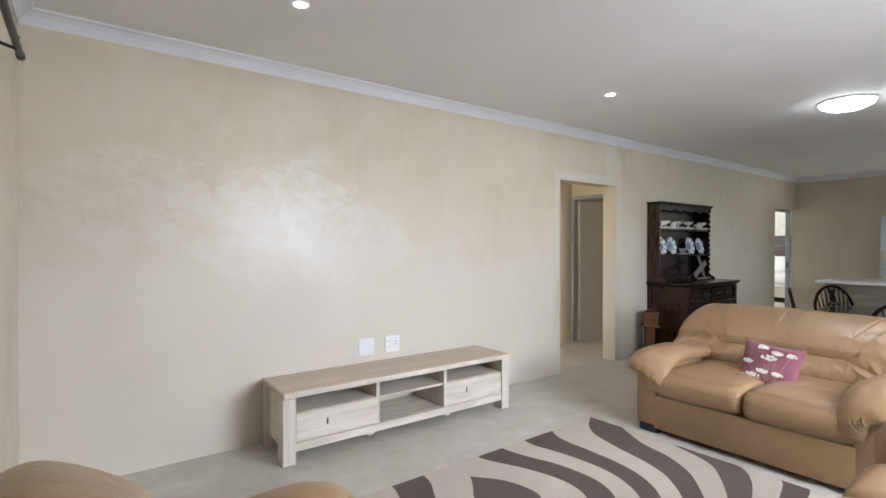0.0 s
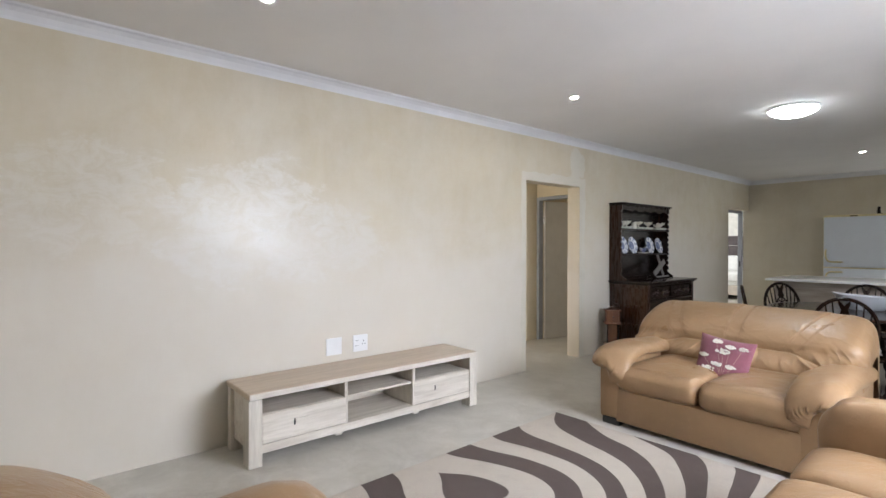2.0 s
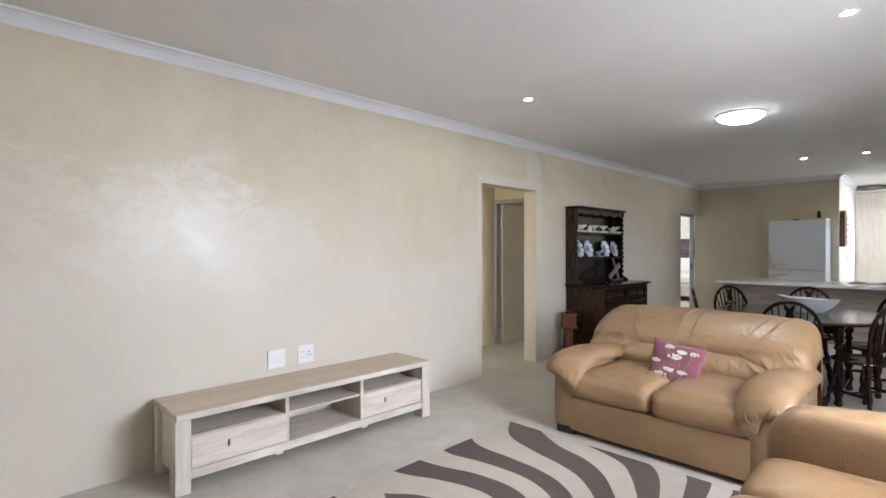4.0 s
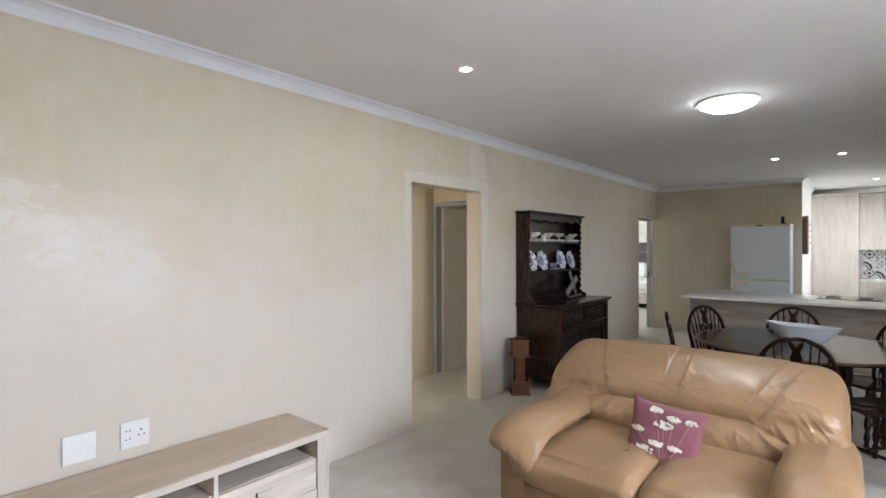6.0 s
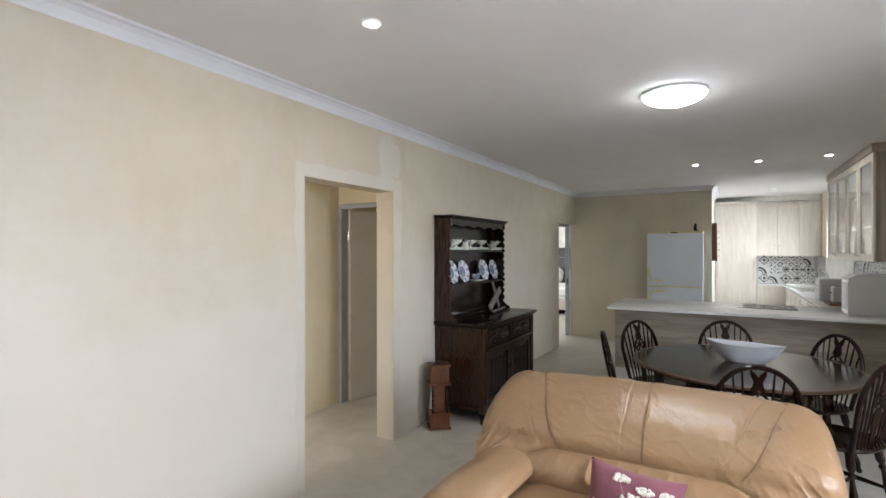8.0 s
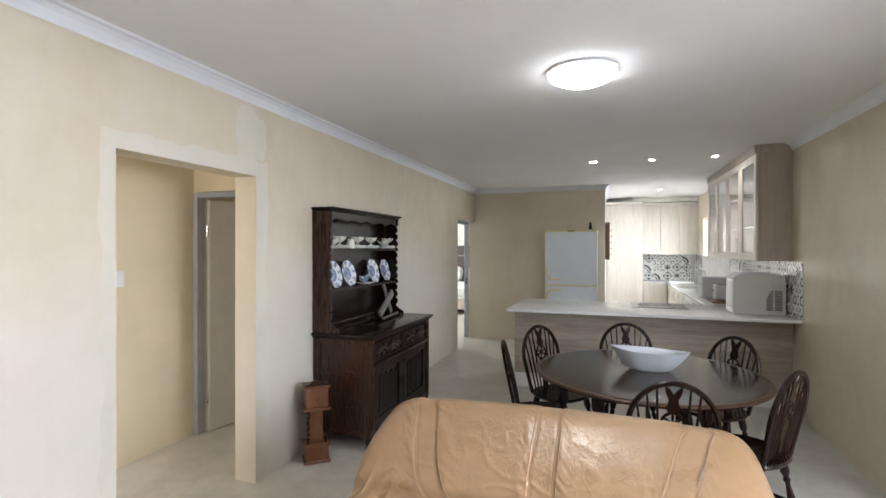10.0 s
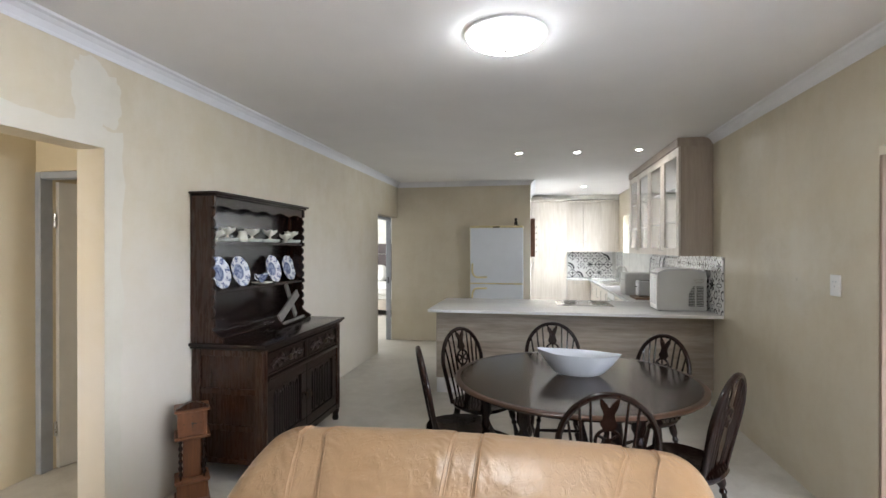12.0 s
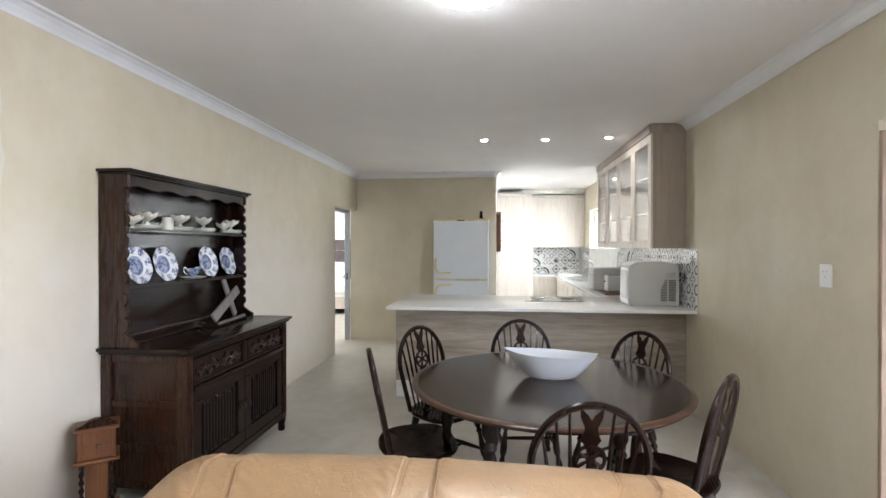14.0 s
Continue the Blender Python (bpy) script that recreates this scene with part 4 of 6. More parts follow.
grid(gob, gob_fn, 36, 22, close_u=True)
goblet = solid("sundae_dish", gob, M_IVORY, "ivory porcelain dessert dish with fluted rim", "dish", "crockery on the top shelf")
sau = L([(0.05, 0), (0.075, 0.008), (0.082, 0.014), (0.078, 0.020), (0.084, 0.026), (0.080, 0.031), (0.06, 0.028), (0.0, 0.026)], 32)
stack = solid("saucer", sau, plain("pale_green_porcelain", (0.55, 0.56, 0.50), 0.2), "pale glazed porcelain saucer under a dish", "saucer", "crockery on the top shelf")
first_g = first_s = True
for y, x, base in ((5.325, 0.11, 0), (5.475, 0.09, 1), (5.785, 0.09, 1), (6.045, 0.09, 1), (6.275, 0.11, 0), (6.41, 0.09, 1)):
    z = ZS2
    if base:
        m = pose(DX + x, y, z)
        if first_s:
            stack.matrix_world, first_s = m, False
        else:
            copy_thing(stack, m)
        z += 0.0265
    m = pose(DX + x, y, z, 0, 0, y * 200)
    if first_g:
        goblet.matrix_world, first_g = m, False
    else:
        copy_thing(goblet, m)
jug = thing("cream_jug", (DX + 0.12, 5.61, ZS2), 0, "small ivory porcelain cream jug", "jug")
part("body", L([(0.028, 0), (0.036, 0.015), (0.038, 0.04), (0.026, 0.065), (0.030, 0.085), (0.027, 0.085), (0.022, 0.064), (0.0, 0.03)], 22), M_IVORY, jug, smooth=True)
part("handle", T(smooth_path([(0.0, 0.026, 0.075), (0.0, 0.055, 0.07), (0.0, 0.056, 0.04), (0.0, 0.034, 0.025)], 12), 0.004, 7), M_IVORY, jug, smooth=True)

# stand and glass on the dresser top
cr = thing("wooden_cross_stand", (0.20, 6.20, 0.909), 6, "grey wooden crossed bars on a small stand", "ornament")
part("base", B(-0.05, 0.07, -0.30, 0.17, 0, 0.016, 0.003), M_DARK, cr)
part("peg", B(0.016, 0.036, -0.295, -0.265, 0.0165, 0.062, 0.003), M_DARK, cr)
part("ledge", B(0.045, 0.062, -0.28, 0.16, 0.0165, 0.034, 0.003), M_GREYWOOD, cr)


def bar(a, b, w, t, mat, par, name="bar"):
    a, b = Vector(a), Vector(b)
    d = (b - a).normalized()
    s = d.cross(Vector((1, 0, 0.25)).normalized()).normalized()
    n_ = d.cross(s)
    bm = bmesh.new()
    vs = [bm.verts.new(p + s * (i * w / 2) + n_ * (j * t / 2)) for p in (a, b) for i, j in ((-1, -1), (1, -1), (1, 1), (-1, 1))]
    for q in ((0, 1, 2, 3), (7, 6, 5, 4), (0, 4, 5, 1), (1, 5, 6, 2), (2, 6, 7, 3), (3, 7, 4, 0)):
        bm.faces.new([vs[k] for k in q])
    part(name, bm, mat, par)


bar((0.03, -0.30, 0.062), (-0.01, 0.18, 0.225), 0.062, 0.016, M_GREYWOOD, cr)
bar((0.0, 0.115, 0.035), (-0.04, -0.005, 0.315), 0.058, 0.014, M_GREYWOOD, cr)
ca = thing("glass_candle_holder", (0.24, 5.80, 0.909), 0, "small cut-glass candle holder on the dresser", "candle holder")
part("bowl", L([(0.022, 0), (0.024, 0.006), (0.009, 0.016), (0.009, 0.03), (0.05, 0.042), (0.056, 0.054), (0.03, 0.05), (0.02, 0.058), (0.016, 0.046), (0.0, 0.04)], 18), glass("cut_glass", (0.95, 0.97, 0.97), 0.02), ca, smooth=True)


def toy_clock():
    c = thing("grandfather_clock_ornament", (0.173, 5.01, 0), -50, "small orange-brown wooden longcase clock ornament on the floor", "clock")
    part("plinth", B(-0.085, 0.085, -0.096, 0.096, 0, 0.020, 0.004), M_CLOCKWOOD, c)
    part("base_box", B(-0.072, 0.072, -0.084, 0.084, 0.0205, 0.120, 0.003), M_CLOCKWOOD, c)
    part("base_cap", B(-0.085, 0.085, -0.096, 0.096, 0.1205, 0.140, 0.005), M_CLOCKWOOD, c)
    part("trunk", B(-0.055, 0.030, -0.050, 0.050, 0.1405, 0.385, 0.003), M_CLOCKWOOD, c)
    for sy in (-1, 1):
        prof = [(0.006, 0.0)]
        for k in range(11):
            prof += [(0.007 + 0.005 * (k % 2), 0.016 + k * 0.02), (0.007 + 0.005 * ((k + 1) % 2), 0.026 + k * 0.02)]
        prof += [(0.006, 0.2445)]
        part("spindle", L(prof, 10, (0.050, sy * 0.064, 0.1405)), M_DARKV, c, "dark turned column", smooth=True)
    part("hood_ledge", B(-0.088, 0.088, -0.096, 0.096, 0.3855, 0.405, 0.005), M_CLOCKWOOD, c)
    hood = part("hood", B(-0.070, 0.070, -0.080, 0.080, 0.4055, 0.548, 0.003), M_CLOCKWOOD, c)
    for k in (-0.070, 0.070):
        part("hood_post", B(0.0705, 0.079, k - 0.009, k + 0.009, 0.406, 0.547, 0.002), M_CLOCKWOOD, hood)
    part("dial_pin", L([(0.007, 0), (0.007, 0.006)], 12, m=pose(0.0705, 0.0, 0.478, 0, 90, 0)), M_BLACK, hood)
    part("hand", B(0.0708, 0.0725, -0.003, 0.026, 0.474, 0.479), M_BLACK, hood)
    part("hand", B(0.0708, 0.0725, -0.002, 0.003, 0.452, 0.478), M_BLACK, hood)
    for k in range(4):
        a = k * math.pi / 2
        part("hour_mark", B(0.0706, 0.0718, 0.045 * math.sin(a) - 0.004, 0.045 * math.sin(a) + 0.004, 0.478 + 0.042 * math.cos(a) - 0.003, 0.478 + 0.042 * math.cos(a) + 0.003), M_BRASS, hood)
    part("hood_cap", B(-0.086, 0.086, -0.096, 0.096, 0.5485, 0.563, 0.004), M_CLOCKWOOD, c)
    out = [(-0.088, 0.5635), (0.088, 0.5635), (0.088, 0.572)] + [(0.075 - 0.15 * i / 14, 0.574 + 0.030 * math.sin(i / 14 * math.pi)) for i in range(15)] + [(-0.088, 0.572)]
    part("pediment", prism(bmesh.new(), out, 0.025, 0.065, "x"), M_REDWOOD, c, "reddish curved pediment")


toy_clock()

# round table
TC = Vector((2.48, 5.40, 0))
TZ, TR = 0.752, 0.725


def turned(h, r=0.035):
    return [(r * 0.6, 0), (r * 0.95, h * 0.03), (r * 0.7, h * 0.07), (r * 0.7, h * 0.10), (r * 1.05, h * 0.16), (r * 0.8, h * 0.24), (r * 0.55, h * 0.28), (r * 1.0, h * 0.34), (r * 1.1, h * 0.42), (r * 0.75, h * 0.56), (r * 0.55, h * 0.66), (r * 0.95, h * 0.70), (r * 0.6, h * 0.745), (r * 1.1, h * 0.80), (r * 1.1, h)]


def table():
    t = thing("dining_table", tuple(TC), 0, "round dark oak dining table on turned legs", "dining table")
    part("tabletop", L([(0.0, TZ - 0.030), (TR - 0.03, TZ - 0.030), (TR - 0.012, TZ - 0.026), (TR - 0.006, TZ - 0.018), (TR, TZ - 0.014), (TR, TZ - 0.006), (TR - 0.006, TZ - 0.001), (TR - 0.02, TZ), (TR - 0.06, TZ), (0.0, TZ)], 96), M_TABLE, t, smooth=True)
    part("rim_moulding", L([(TR - 0.030, TZ + 0.0003), (TR - 0.016, TZ + 0.0008), (TR - 0.004, TZ - 0.0005), (TR + 0.0025, TZ - 0.006), (TR + 0.0025, TZ - 0.014)], 96, caps=False), M_RIM, t, "worn reddish rim", smooth=True)
    zt = TZ - 0.031
    for sx in (-1, 1):
        for sy in (-1, 1):
            part("leg", L(turned(zt, 0.036), 18, (sx * 0.30, sy * 0.34, 0)), M_DARKV, t, smooth=True)
        part("apron", B(sx * 0.30 - 0.011, sx * 0.30 + 0.011, -0.30, 0.30, zt - 0.10, zt - 0.001, 0.002), M_DARK, t)
        part("stretcher", B(sx * 0.30 - 0.018, sx * 0.30 + 0.018, -0.31, 0.31, 0.11, 0.145, 0.005), M_DARK, t)
        part("gate_leg", L(turned(zt, 0.03), 16, (sx * 0.52, sx * 0.20, 0)), M_DARKV, t, smooth=True)
    for sy in (-1, 1):
        part("apron", B(-0.262, 0.262, sy * 0.34 - 0.011, sy * 0.34 + 0.011, zt - 0.10, zt - 0.001, 0.002), M_DARK, t)


table()


def wheel_chair():
    c = thing("wheelback_chair", (0, 0, 0), 0, "dark wooden wheelback windsor chair at the round table", "dining chair", "chairs round the table")
    # saddle seat
    sb = bmesh.new()

    def seat(u, v):
        a = u * 2 * math.pi
        lev = [(0.0, 0.418), (0.80, 0.418), (0.97, 0.426), (1.0, 0.437), (0.97, 0.449), (0.80, 0.444), (0.45, 0.434), (0.0, 0.437)][int(round(v * 7))]
        w = 0.230 * (1 - 0.10 * math.sin(a))
        return Vector((sgnpow(math.cos(a), 0.75) * w * lev[0], sgnpow(math.sin(a), 0.75) * 0.205 * lev[0], lev[1] - (0.006 if v > 0.6 and abs(math.cos(a)) > 0.7 and 0.2 < lev[0] < 0.9 else 0)))
    grid(sb, seat, 40, 7, close_u=True)
    bmesh.ops.remove_doubles(sb, verts=sb.verts, dist=0.0005)
    part("seat", sb, M_DARK, c, smooth=True)
    for sx in (-1, 1):
        for sy in (-1, 1):
            top, foot = Vector((sx * 0.135, sy * 0.125, 0.419)), Vector((sx * 0.195, sy * 0.195, 0.0))
            q = (top - foot).to_track_quat("Z", "Y").to_matrix().to_4x4()
            part("leg", L(turned((top - foot).length, 0.021), 12, m=Matrix.Translation(foot) @ q), M_DARKV, c, smooth=True)
        part("side_stretcher", T([(sx * 0.175, -0.168, 0.17), (sx * 0.172, 0.0, 0.17), (sx * 0.175, 0.168, 0.17)], [0.009, 0.015, 0.009], 9), M_DARK, c, smooth=True)
    part("cross_stretcher", T([(-0.16, 0, 0.17), (0, 0, 0.17), (0.16, 0, 0.17)], [0.009, 0.014, 0.009], 9), M_DARK, c, smooth=True)

    def yb(z):
        return 0.155 + (z - 0.44) * 0.20

    def hoop_x(z):
        if z < 0.71:
            return 0.168 + (z - 0.44) / 0.26 * 0.037
        return 0.205 * math.sqrt(max(0.0, 1 - ((z - 0.70) / 0.230) ** 2))
    pts = [(-hoop_x(z), yb(z), z) for z in [0.43 + 0.27 * i / 8 for i in range(8)]]
    pts += [(-0.205 * math.cos(a), yb(0.70 + 0.230 * math.sin(a)), 0.70 + 0.230 * math.sin(a)) for a in [math.pi * i / 26 for i in range(27)]]
    pts += [(hoop_x(z), yb(z), z) for z in [0.43 + 0.27 * i / 8 for i in range(7, -1, -1)]]
    part("hoop", T(pts, 0.0145, 9), M_DARKV, c, smooth=True)
    for x in (-0.145, -0.105, -0.066, 0.066, 0.105, 0.145):
        zt = 0.70 + 0.230 * math.sqrt(1 - (x * 1.16 / 0.205) ** 2)
        part("spindle", T([(x * 0.82, yb(0.44), 0.442), (x, yb(0.68), 0.68), (x * 1.16, yb(zt), zt)], [0.0055, 0.0075, 0.005], 7), M_DARKV, c, smooth=True)
    # pierced wheel splat
    sp = bmesh.new()

    def flat(outline, t=0.009):
        lo = [sp.verts.new((x, yb(z) - t / 2, z)) for x, z in outline]
        hi = [sp.verts.new((x, yb(z) + t / 2, z)) for x, z in outline]
        n_ = len(lo)
        for i in range(n_):
            sp.faces.new((lo[i], lo[(i + 1) % n_], hi[(i + 1) % n_], hi[i]))
        sp.faces.new(lo), sp.faces.new(hi)
    low = [(-0.028, 0.442), (0.028, 0.442), (0.024, 0.53), (0.042, 0.60), (0.032, 0.645), (0.024, 0.672), (-0.024, 0.672), (-0.032, 0.645), (-0.042, 0.60), (-0.024, 0.53)]
    flat(low)
    flat([(-0.022, 0.778), (0.022, 0.778), (0.036, 0.800), (0.026, 0.822), (0.022, 0.845), (0.038, 0.885), (0.040, 0.922), (0.010, 0.890), (0.0, 0.872), (-0.010, 0.890), (-0.040, 0.922), (-0.038, 0.885), (-0.022, 0.845), (-0.026, 0.822), (-0.036, 0.800)])
    wc = 0.725
    tube(sp, [(0.052 * math.cos(a), yb(wc + 0.052 * math.sin(a)), wc + 0.052 * math.sin(a)) for a in [2 * math.pi * i / 24 for i in range(24)]], 0.0075, 6, True)
    for k in range(6):
        a = k * math.pi / 3 + math.pi / 6
        tube(sp, [(0.010 * math.cos(a), yb(wc), wc + 0.010 * math.sin(a)), (0.03 * math.cos(a), yb(wc), wc + 0.03 * math.sin(a)), (0.05 * math.cos(a), yb(wc), wc + 0.05 * math.sin(a))], [0.005, 0.007, 0.006], 6)
    lathe(sp, [(0.014, -0.006), (0.014, 0.006)], 14, m=pose(0, yb(wc), wc, 90, 0, 0))
    part("wheel_splat", sp, M_DARKV, c, smooth=True)
    return c


chair = wheel_chair()
spots = [(1.56, 5.20), (1.69, 5.95), (2.38, 6.32), (3.12, 5.90), (3.17, 4.86), (2.54, 4.44)]
for i, (x, y) in enumerate(spots):
    d = Vector((TC.x - x, TC.y - y))
    if i == 4:
        d = Vector((-0.80, 0.60))
    if i == 0:
        d = Vector((1.0, 0.33))
    d.normalize()
    yaw = math.degrees(math.atan2(d.x, -d.y))
    m = pose(x + d.x * 0.245, y + d.y * 0.245, 0, 0, 0, yaw)
    if i == 0:
        chair.matrix_world = m
    else:
        copy_thing(chair, m)


def boat_bowl():
    def f(u, v):
        a = u * 2 * math.pi
        outer = v <= 0.5
        t = v * 2 if outer else (1 - v) * 2
        k = 1.0 if outer else 0.965
        w = 0.46 + 0.54 * t ** 0.8
        x = 0.252 * w * sgnpow(math.cos(a), 0.85) * k
        y = 0.115 * (0.45 + 0.55 * t ** 0.8) * math.sin(a) * (1 - 0.5 * abs(math.cos(a)) ** 3) * k
        z = 0.002 + 0.132 * t ** 1.15 + 0.014 * t * abs(math.cos(a)) ** 3 - 0.008 * t * math.cos(a) + (0 if outer else 0.006 * (1 - t) + 0.0)
        return Vector((x, y, z))
    bm = bmesh.new()
    grid(bm, f, 64, 24, close_u=True)
    b = solid("boat_bowl", bm, plain("frosted_white_glass", (0.43, 0.445, 0.465), 0.30, var=0.04, bump=0.0), "white boat-shaped bowl on the round table", "bowl")
    b.matrix_world = pose(2.505, 5.45, TZ, 0, 0, -4)
    return b


boat_bowl()

# ---- kitchen ----
CZ = 0.913
M_KITCHH = wood("kitchen_pale_oak_level", (0.58, 0.52, 0.45), (0.74, 0.69, 0.63), 0.5, 1, 0.8)
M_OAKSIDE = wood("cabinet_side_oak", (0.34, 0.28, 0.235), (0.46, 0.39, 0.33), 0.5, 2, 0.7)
M_INSIDE = plain("cabinet_inside_white", (0.72, 0.71, 0.69), 0.5)


def pull(z0, z1, x, y, nrm, par, r=0.005):
    """Upright bar handle that stands off along nrm."""
    nx, ny = nrm
    part("handle", T([(x, y, z0), (x + nx * 0.028, y + ny * 0.028, z0 + 0.002), (x + nx * 0.028, y + ny * 0.028, z1 - 0.002), (x, y, z1)], r, 7), M_CHROME, par, "brushed nickel bar handle", smooth=True)


# breakfast bar with its worktop
bar_t = bmesh.new()
box(bar_t, 1.184, W - 0.003, 7.172, 8.33, CZ - 0.03, CZ, 0.004, 2)
solid("bar_worktop", bar_t, M_STONE, "white quartz worktop of the breakfast bar", "worktop")
bb = thing("breakfast_bar", (1.225, 7.42, 0), 0, "breakfast bar clad in grey-brown wood panels", "breakfast bar")
part("front_panel", B(0, W - 1.225 - 0.004, 0, 0.025, 0.165, CZ - 0.0305, 0.002), M_KITCHG, bb)
part("end_panel", B(0, 0.025, 0.0255, 0.86, 0.10, CZ - 0.0305), M_KITCHG, bb)
part("body", B(0.0255, W - 1.225 - 0.01, 0.03, 0.85, 0.10, CZ - 0.031), M_INSIDE, bb)
part("plinth", B(0.03, W - 1.225 - 0.01, 0.05, 0.80, 0.0, 0.0995), M_WHITE, bb, "white plinth board")
part("plinth_corner", B(0.0, 0.14, 0.022, 0.045, 0.0, 0.1645, 0.002), M_WHITE, bb, "white plinth corner block")

hob = thing("ceramic_hob", (2.78, 7.98, CZ), 0, "glass ceramic hob set into the bar worktop", "hob")
part("glass_plate", B(-0.29, 0.29, -0.24, 0.24, 0.0005, 0.006, 0.002), plain("hob_glass", (0.10, 0.105, 0.11), 0.08, bump=0), hob)
for x in (-0.15, 0.15):
    for y in (-0.11, 0.12):
        part("burner", L([(0.085, 0.0065), (0.085, 0.0085), (0.07, 0.0085), (0.07, 0.0065)], 24, (x, y, 0)), M_CHROME, hob)

# worktops along the window wall and back wall
solid("window_worktop", B(3.32, W - 0.003, 8.332, YK - 0.003, CZ - 0.03, CZ, 0.003), M_STONE, "white quartz worktop along the window wall", "worktop")
solid("back_worktop", B(2.905, 3.318, YK - 0.62, YK - 0.003, CZ - 0.03, CZ, 0.003), M_STONE, "white quartz worktop on the back wall", "worktop")


def base_unit(y0, y1, kind):
    c = thing("base_cabinet", (3.36, y0, 0), 0, "pale oak kitchen base cabinet under the worktop", "kitchen cabinet", "kitchen base cabinets")
    w = y1 - y0
    part("body", B(0.02, W - 3.36 - 0.004, 0.001, w - 0.001, 0.10, CZ - 0.031), M_INSIDE, c)
    part("plinth", B(0.05, 0.065, 0.001, w - 0.001, 0, 0.0995), M_WHITE, c)
    if kind == "drawers":
        for a, b in ((0.105, 0.36), (0.363, 0.62), (0.623, 0.875)):
            dr = part("drawer_front", B(0, 0.019, 0.002, w - 0.002, a, b, 0.002), M_KITCHH, c)
            part("handle", T([(0.0, w / 2 - 0.08, b - 0.05), (-0.028, w / 2 - 0.08, b - 0.05), (-0.028, w / 2 + 0.08, b - 0.05), (0.0, w / 2 + 0.08, b - 0.05)], 0.005, 7), M_CHROME, dr)
    else:
        dr = part("door", B(0, 0.019, 0.002, w - 0.002, 0.105, 0.875, 0.002), M_KITCH, c)
        pull(0.66, 0.82, 0.0, 0.05, (-1, 0), dr)


for a, b, k in ((8.34, 8.94, "drawers"), (8.94, 9.54, "drawers"), (10.16, 10.70, "door"), (10.70, 11.24, "door"), (11.24, 11.84, "door"), (11.84, 12.42, "door")):
    base_unit(a, b, k)
dw = thing("dishwasher", (3.36, 9.545, 0), 0, "white dishwasher between the base cabinets", "dishwasher")
part("body", B(0.02, W - 3.36 - 0.004, 0.0, 0.61, 0.0, CZ - 0.031), M_WHITE, dw)
part("door", B(-0.005, 0.019, 0.003, 0.607, 0.10, 0.74, 0.004), M_WHITE, dw)
part("control_panel", B(-0.008, 0.019, 0.003, 0.607, 0.745, 0.87, 0.004), M_WHITE, dw)
part("handle", B(-0.03, -0.008, 0.12, 0.49, 0.77, 0.79, 0.004), M_CHROME, dw)
bc = thing("base_cabinet", (2.905, YK - 0.6, 0), 0, "pale oak corner base cabinet on the back wall", "kitchen cabinet", "kitchen base cabinets")
part("body", B(0.002, 0.45, 0.02, 0.59, 0.10, CZ - 0.031), M_INSIDE, bc)
part("plinth", B(0.002, 0.45, 0.06, 0.075, 0.0, 0.0995), M_WHITE, bc)
dd = part("door", B(0.003, 0.45, 0.0, 0.019, 0.105, 0.875, 0.002), M_KITCH, bc)
part("handle", T([(0.14, 0, 0.83), (0.14, -0.028, 0.83), (0.32, -0.028, 0.83), (0.32, 0, 0.83)], 0.005, 7), M_CHROME, dd)

# tall cupboard and upper cupboards on the back wall
tc = thing("tall_cupboard", (XE + 0.004, YK - 0.62, 0), 0, "full-height pale oak larder cupboard", "kitchen cabinet")
tw = 2.90 - XE - 0.006
part("body", B(0, tw, 0.02, 0.615, 0.10, 2.46), M_KITCH, tc)
part("plinth", B(0, tw, 0.06, 0.075, 0, 0.0995), M_WHITE, tc)
dr = part("door", B(0.002, tw - 0.002, 0, 0.019, 0.105, 2.455, 0.002), M_KITCH, tc)
pull(1.05, 1.36, tw - 0.05, 0.0, (0, -1), dr)
pull(1.05, 1.36, 0.05, 0.0, (0, -1), dr)
part("pelmet", B(0, tw, -0.02, 0.615, 2.4605, 2.515, 0.004), M_KITCHH, tc)
x0 = 2.905
for k in range(3):
    w = (W - 0.004 - x0) / 3
    uc = thing("wall_cupboard", (x0 + k * w, YK - 0.36, 1.45), 0, "pale oak wall cupboard over the patterned tiles", "kitchen cabinet", "back wall cupboards")
    part("body", B(0.001, w - 0.001, 0.02, 0.355, 0, 1.0), M_KITCH, uc)
    dr = part("door", B(0.002, w - 0.002, 0, 0.019, 0.002, 0.998, 0.002), M_KITCH, uc)
    part("knob", L([(0.006, 0), (0.006, 0.012), (0.013, 0.016), (0.013, 0.022)], 12, m=pose(w - 0.04 if k % 2 == 0 else 0.04, 0, 0.2, 90, 0, 0)), M_CHROME, dr)
    part("pelmet", B(0, w, -0.02, 0.355, 1.0005, 1.05, 0.004), M_KITCHH, uc)

setting("wall_bulkhead", B(XE + 0.003, W - 0.003, YK - 0.36, YK - 0.001, 2.516, H - 0.001), M_WHITEWALL, "white bulkhead over the kitchen cupboards", "bulkhead")
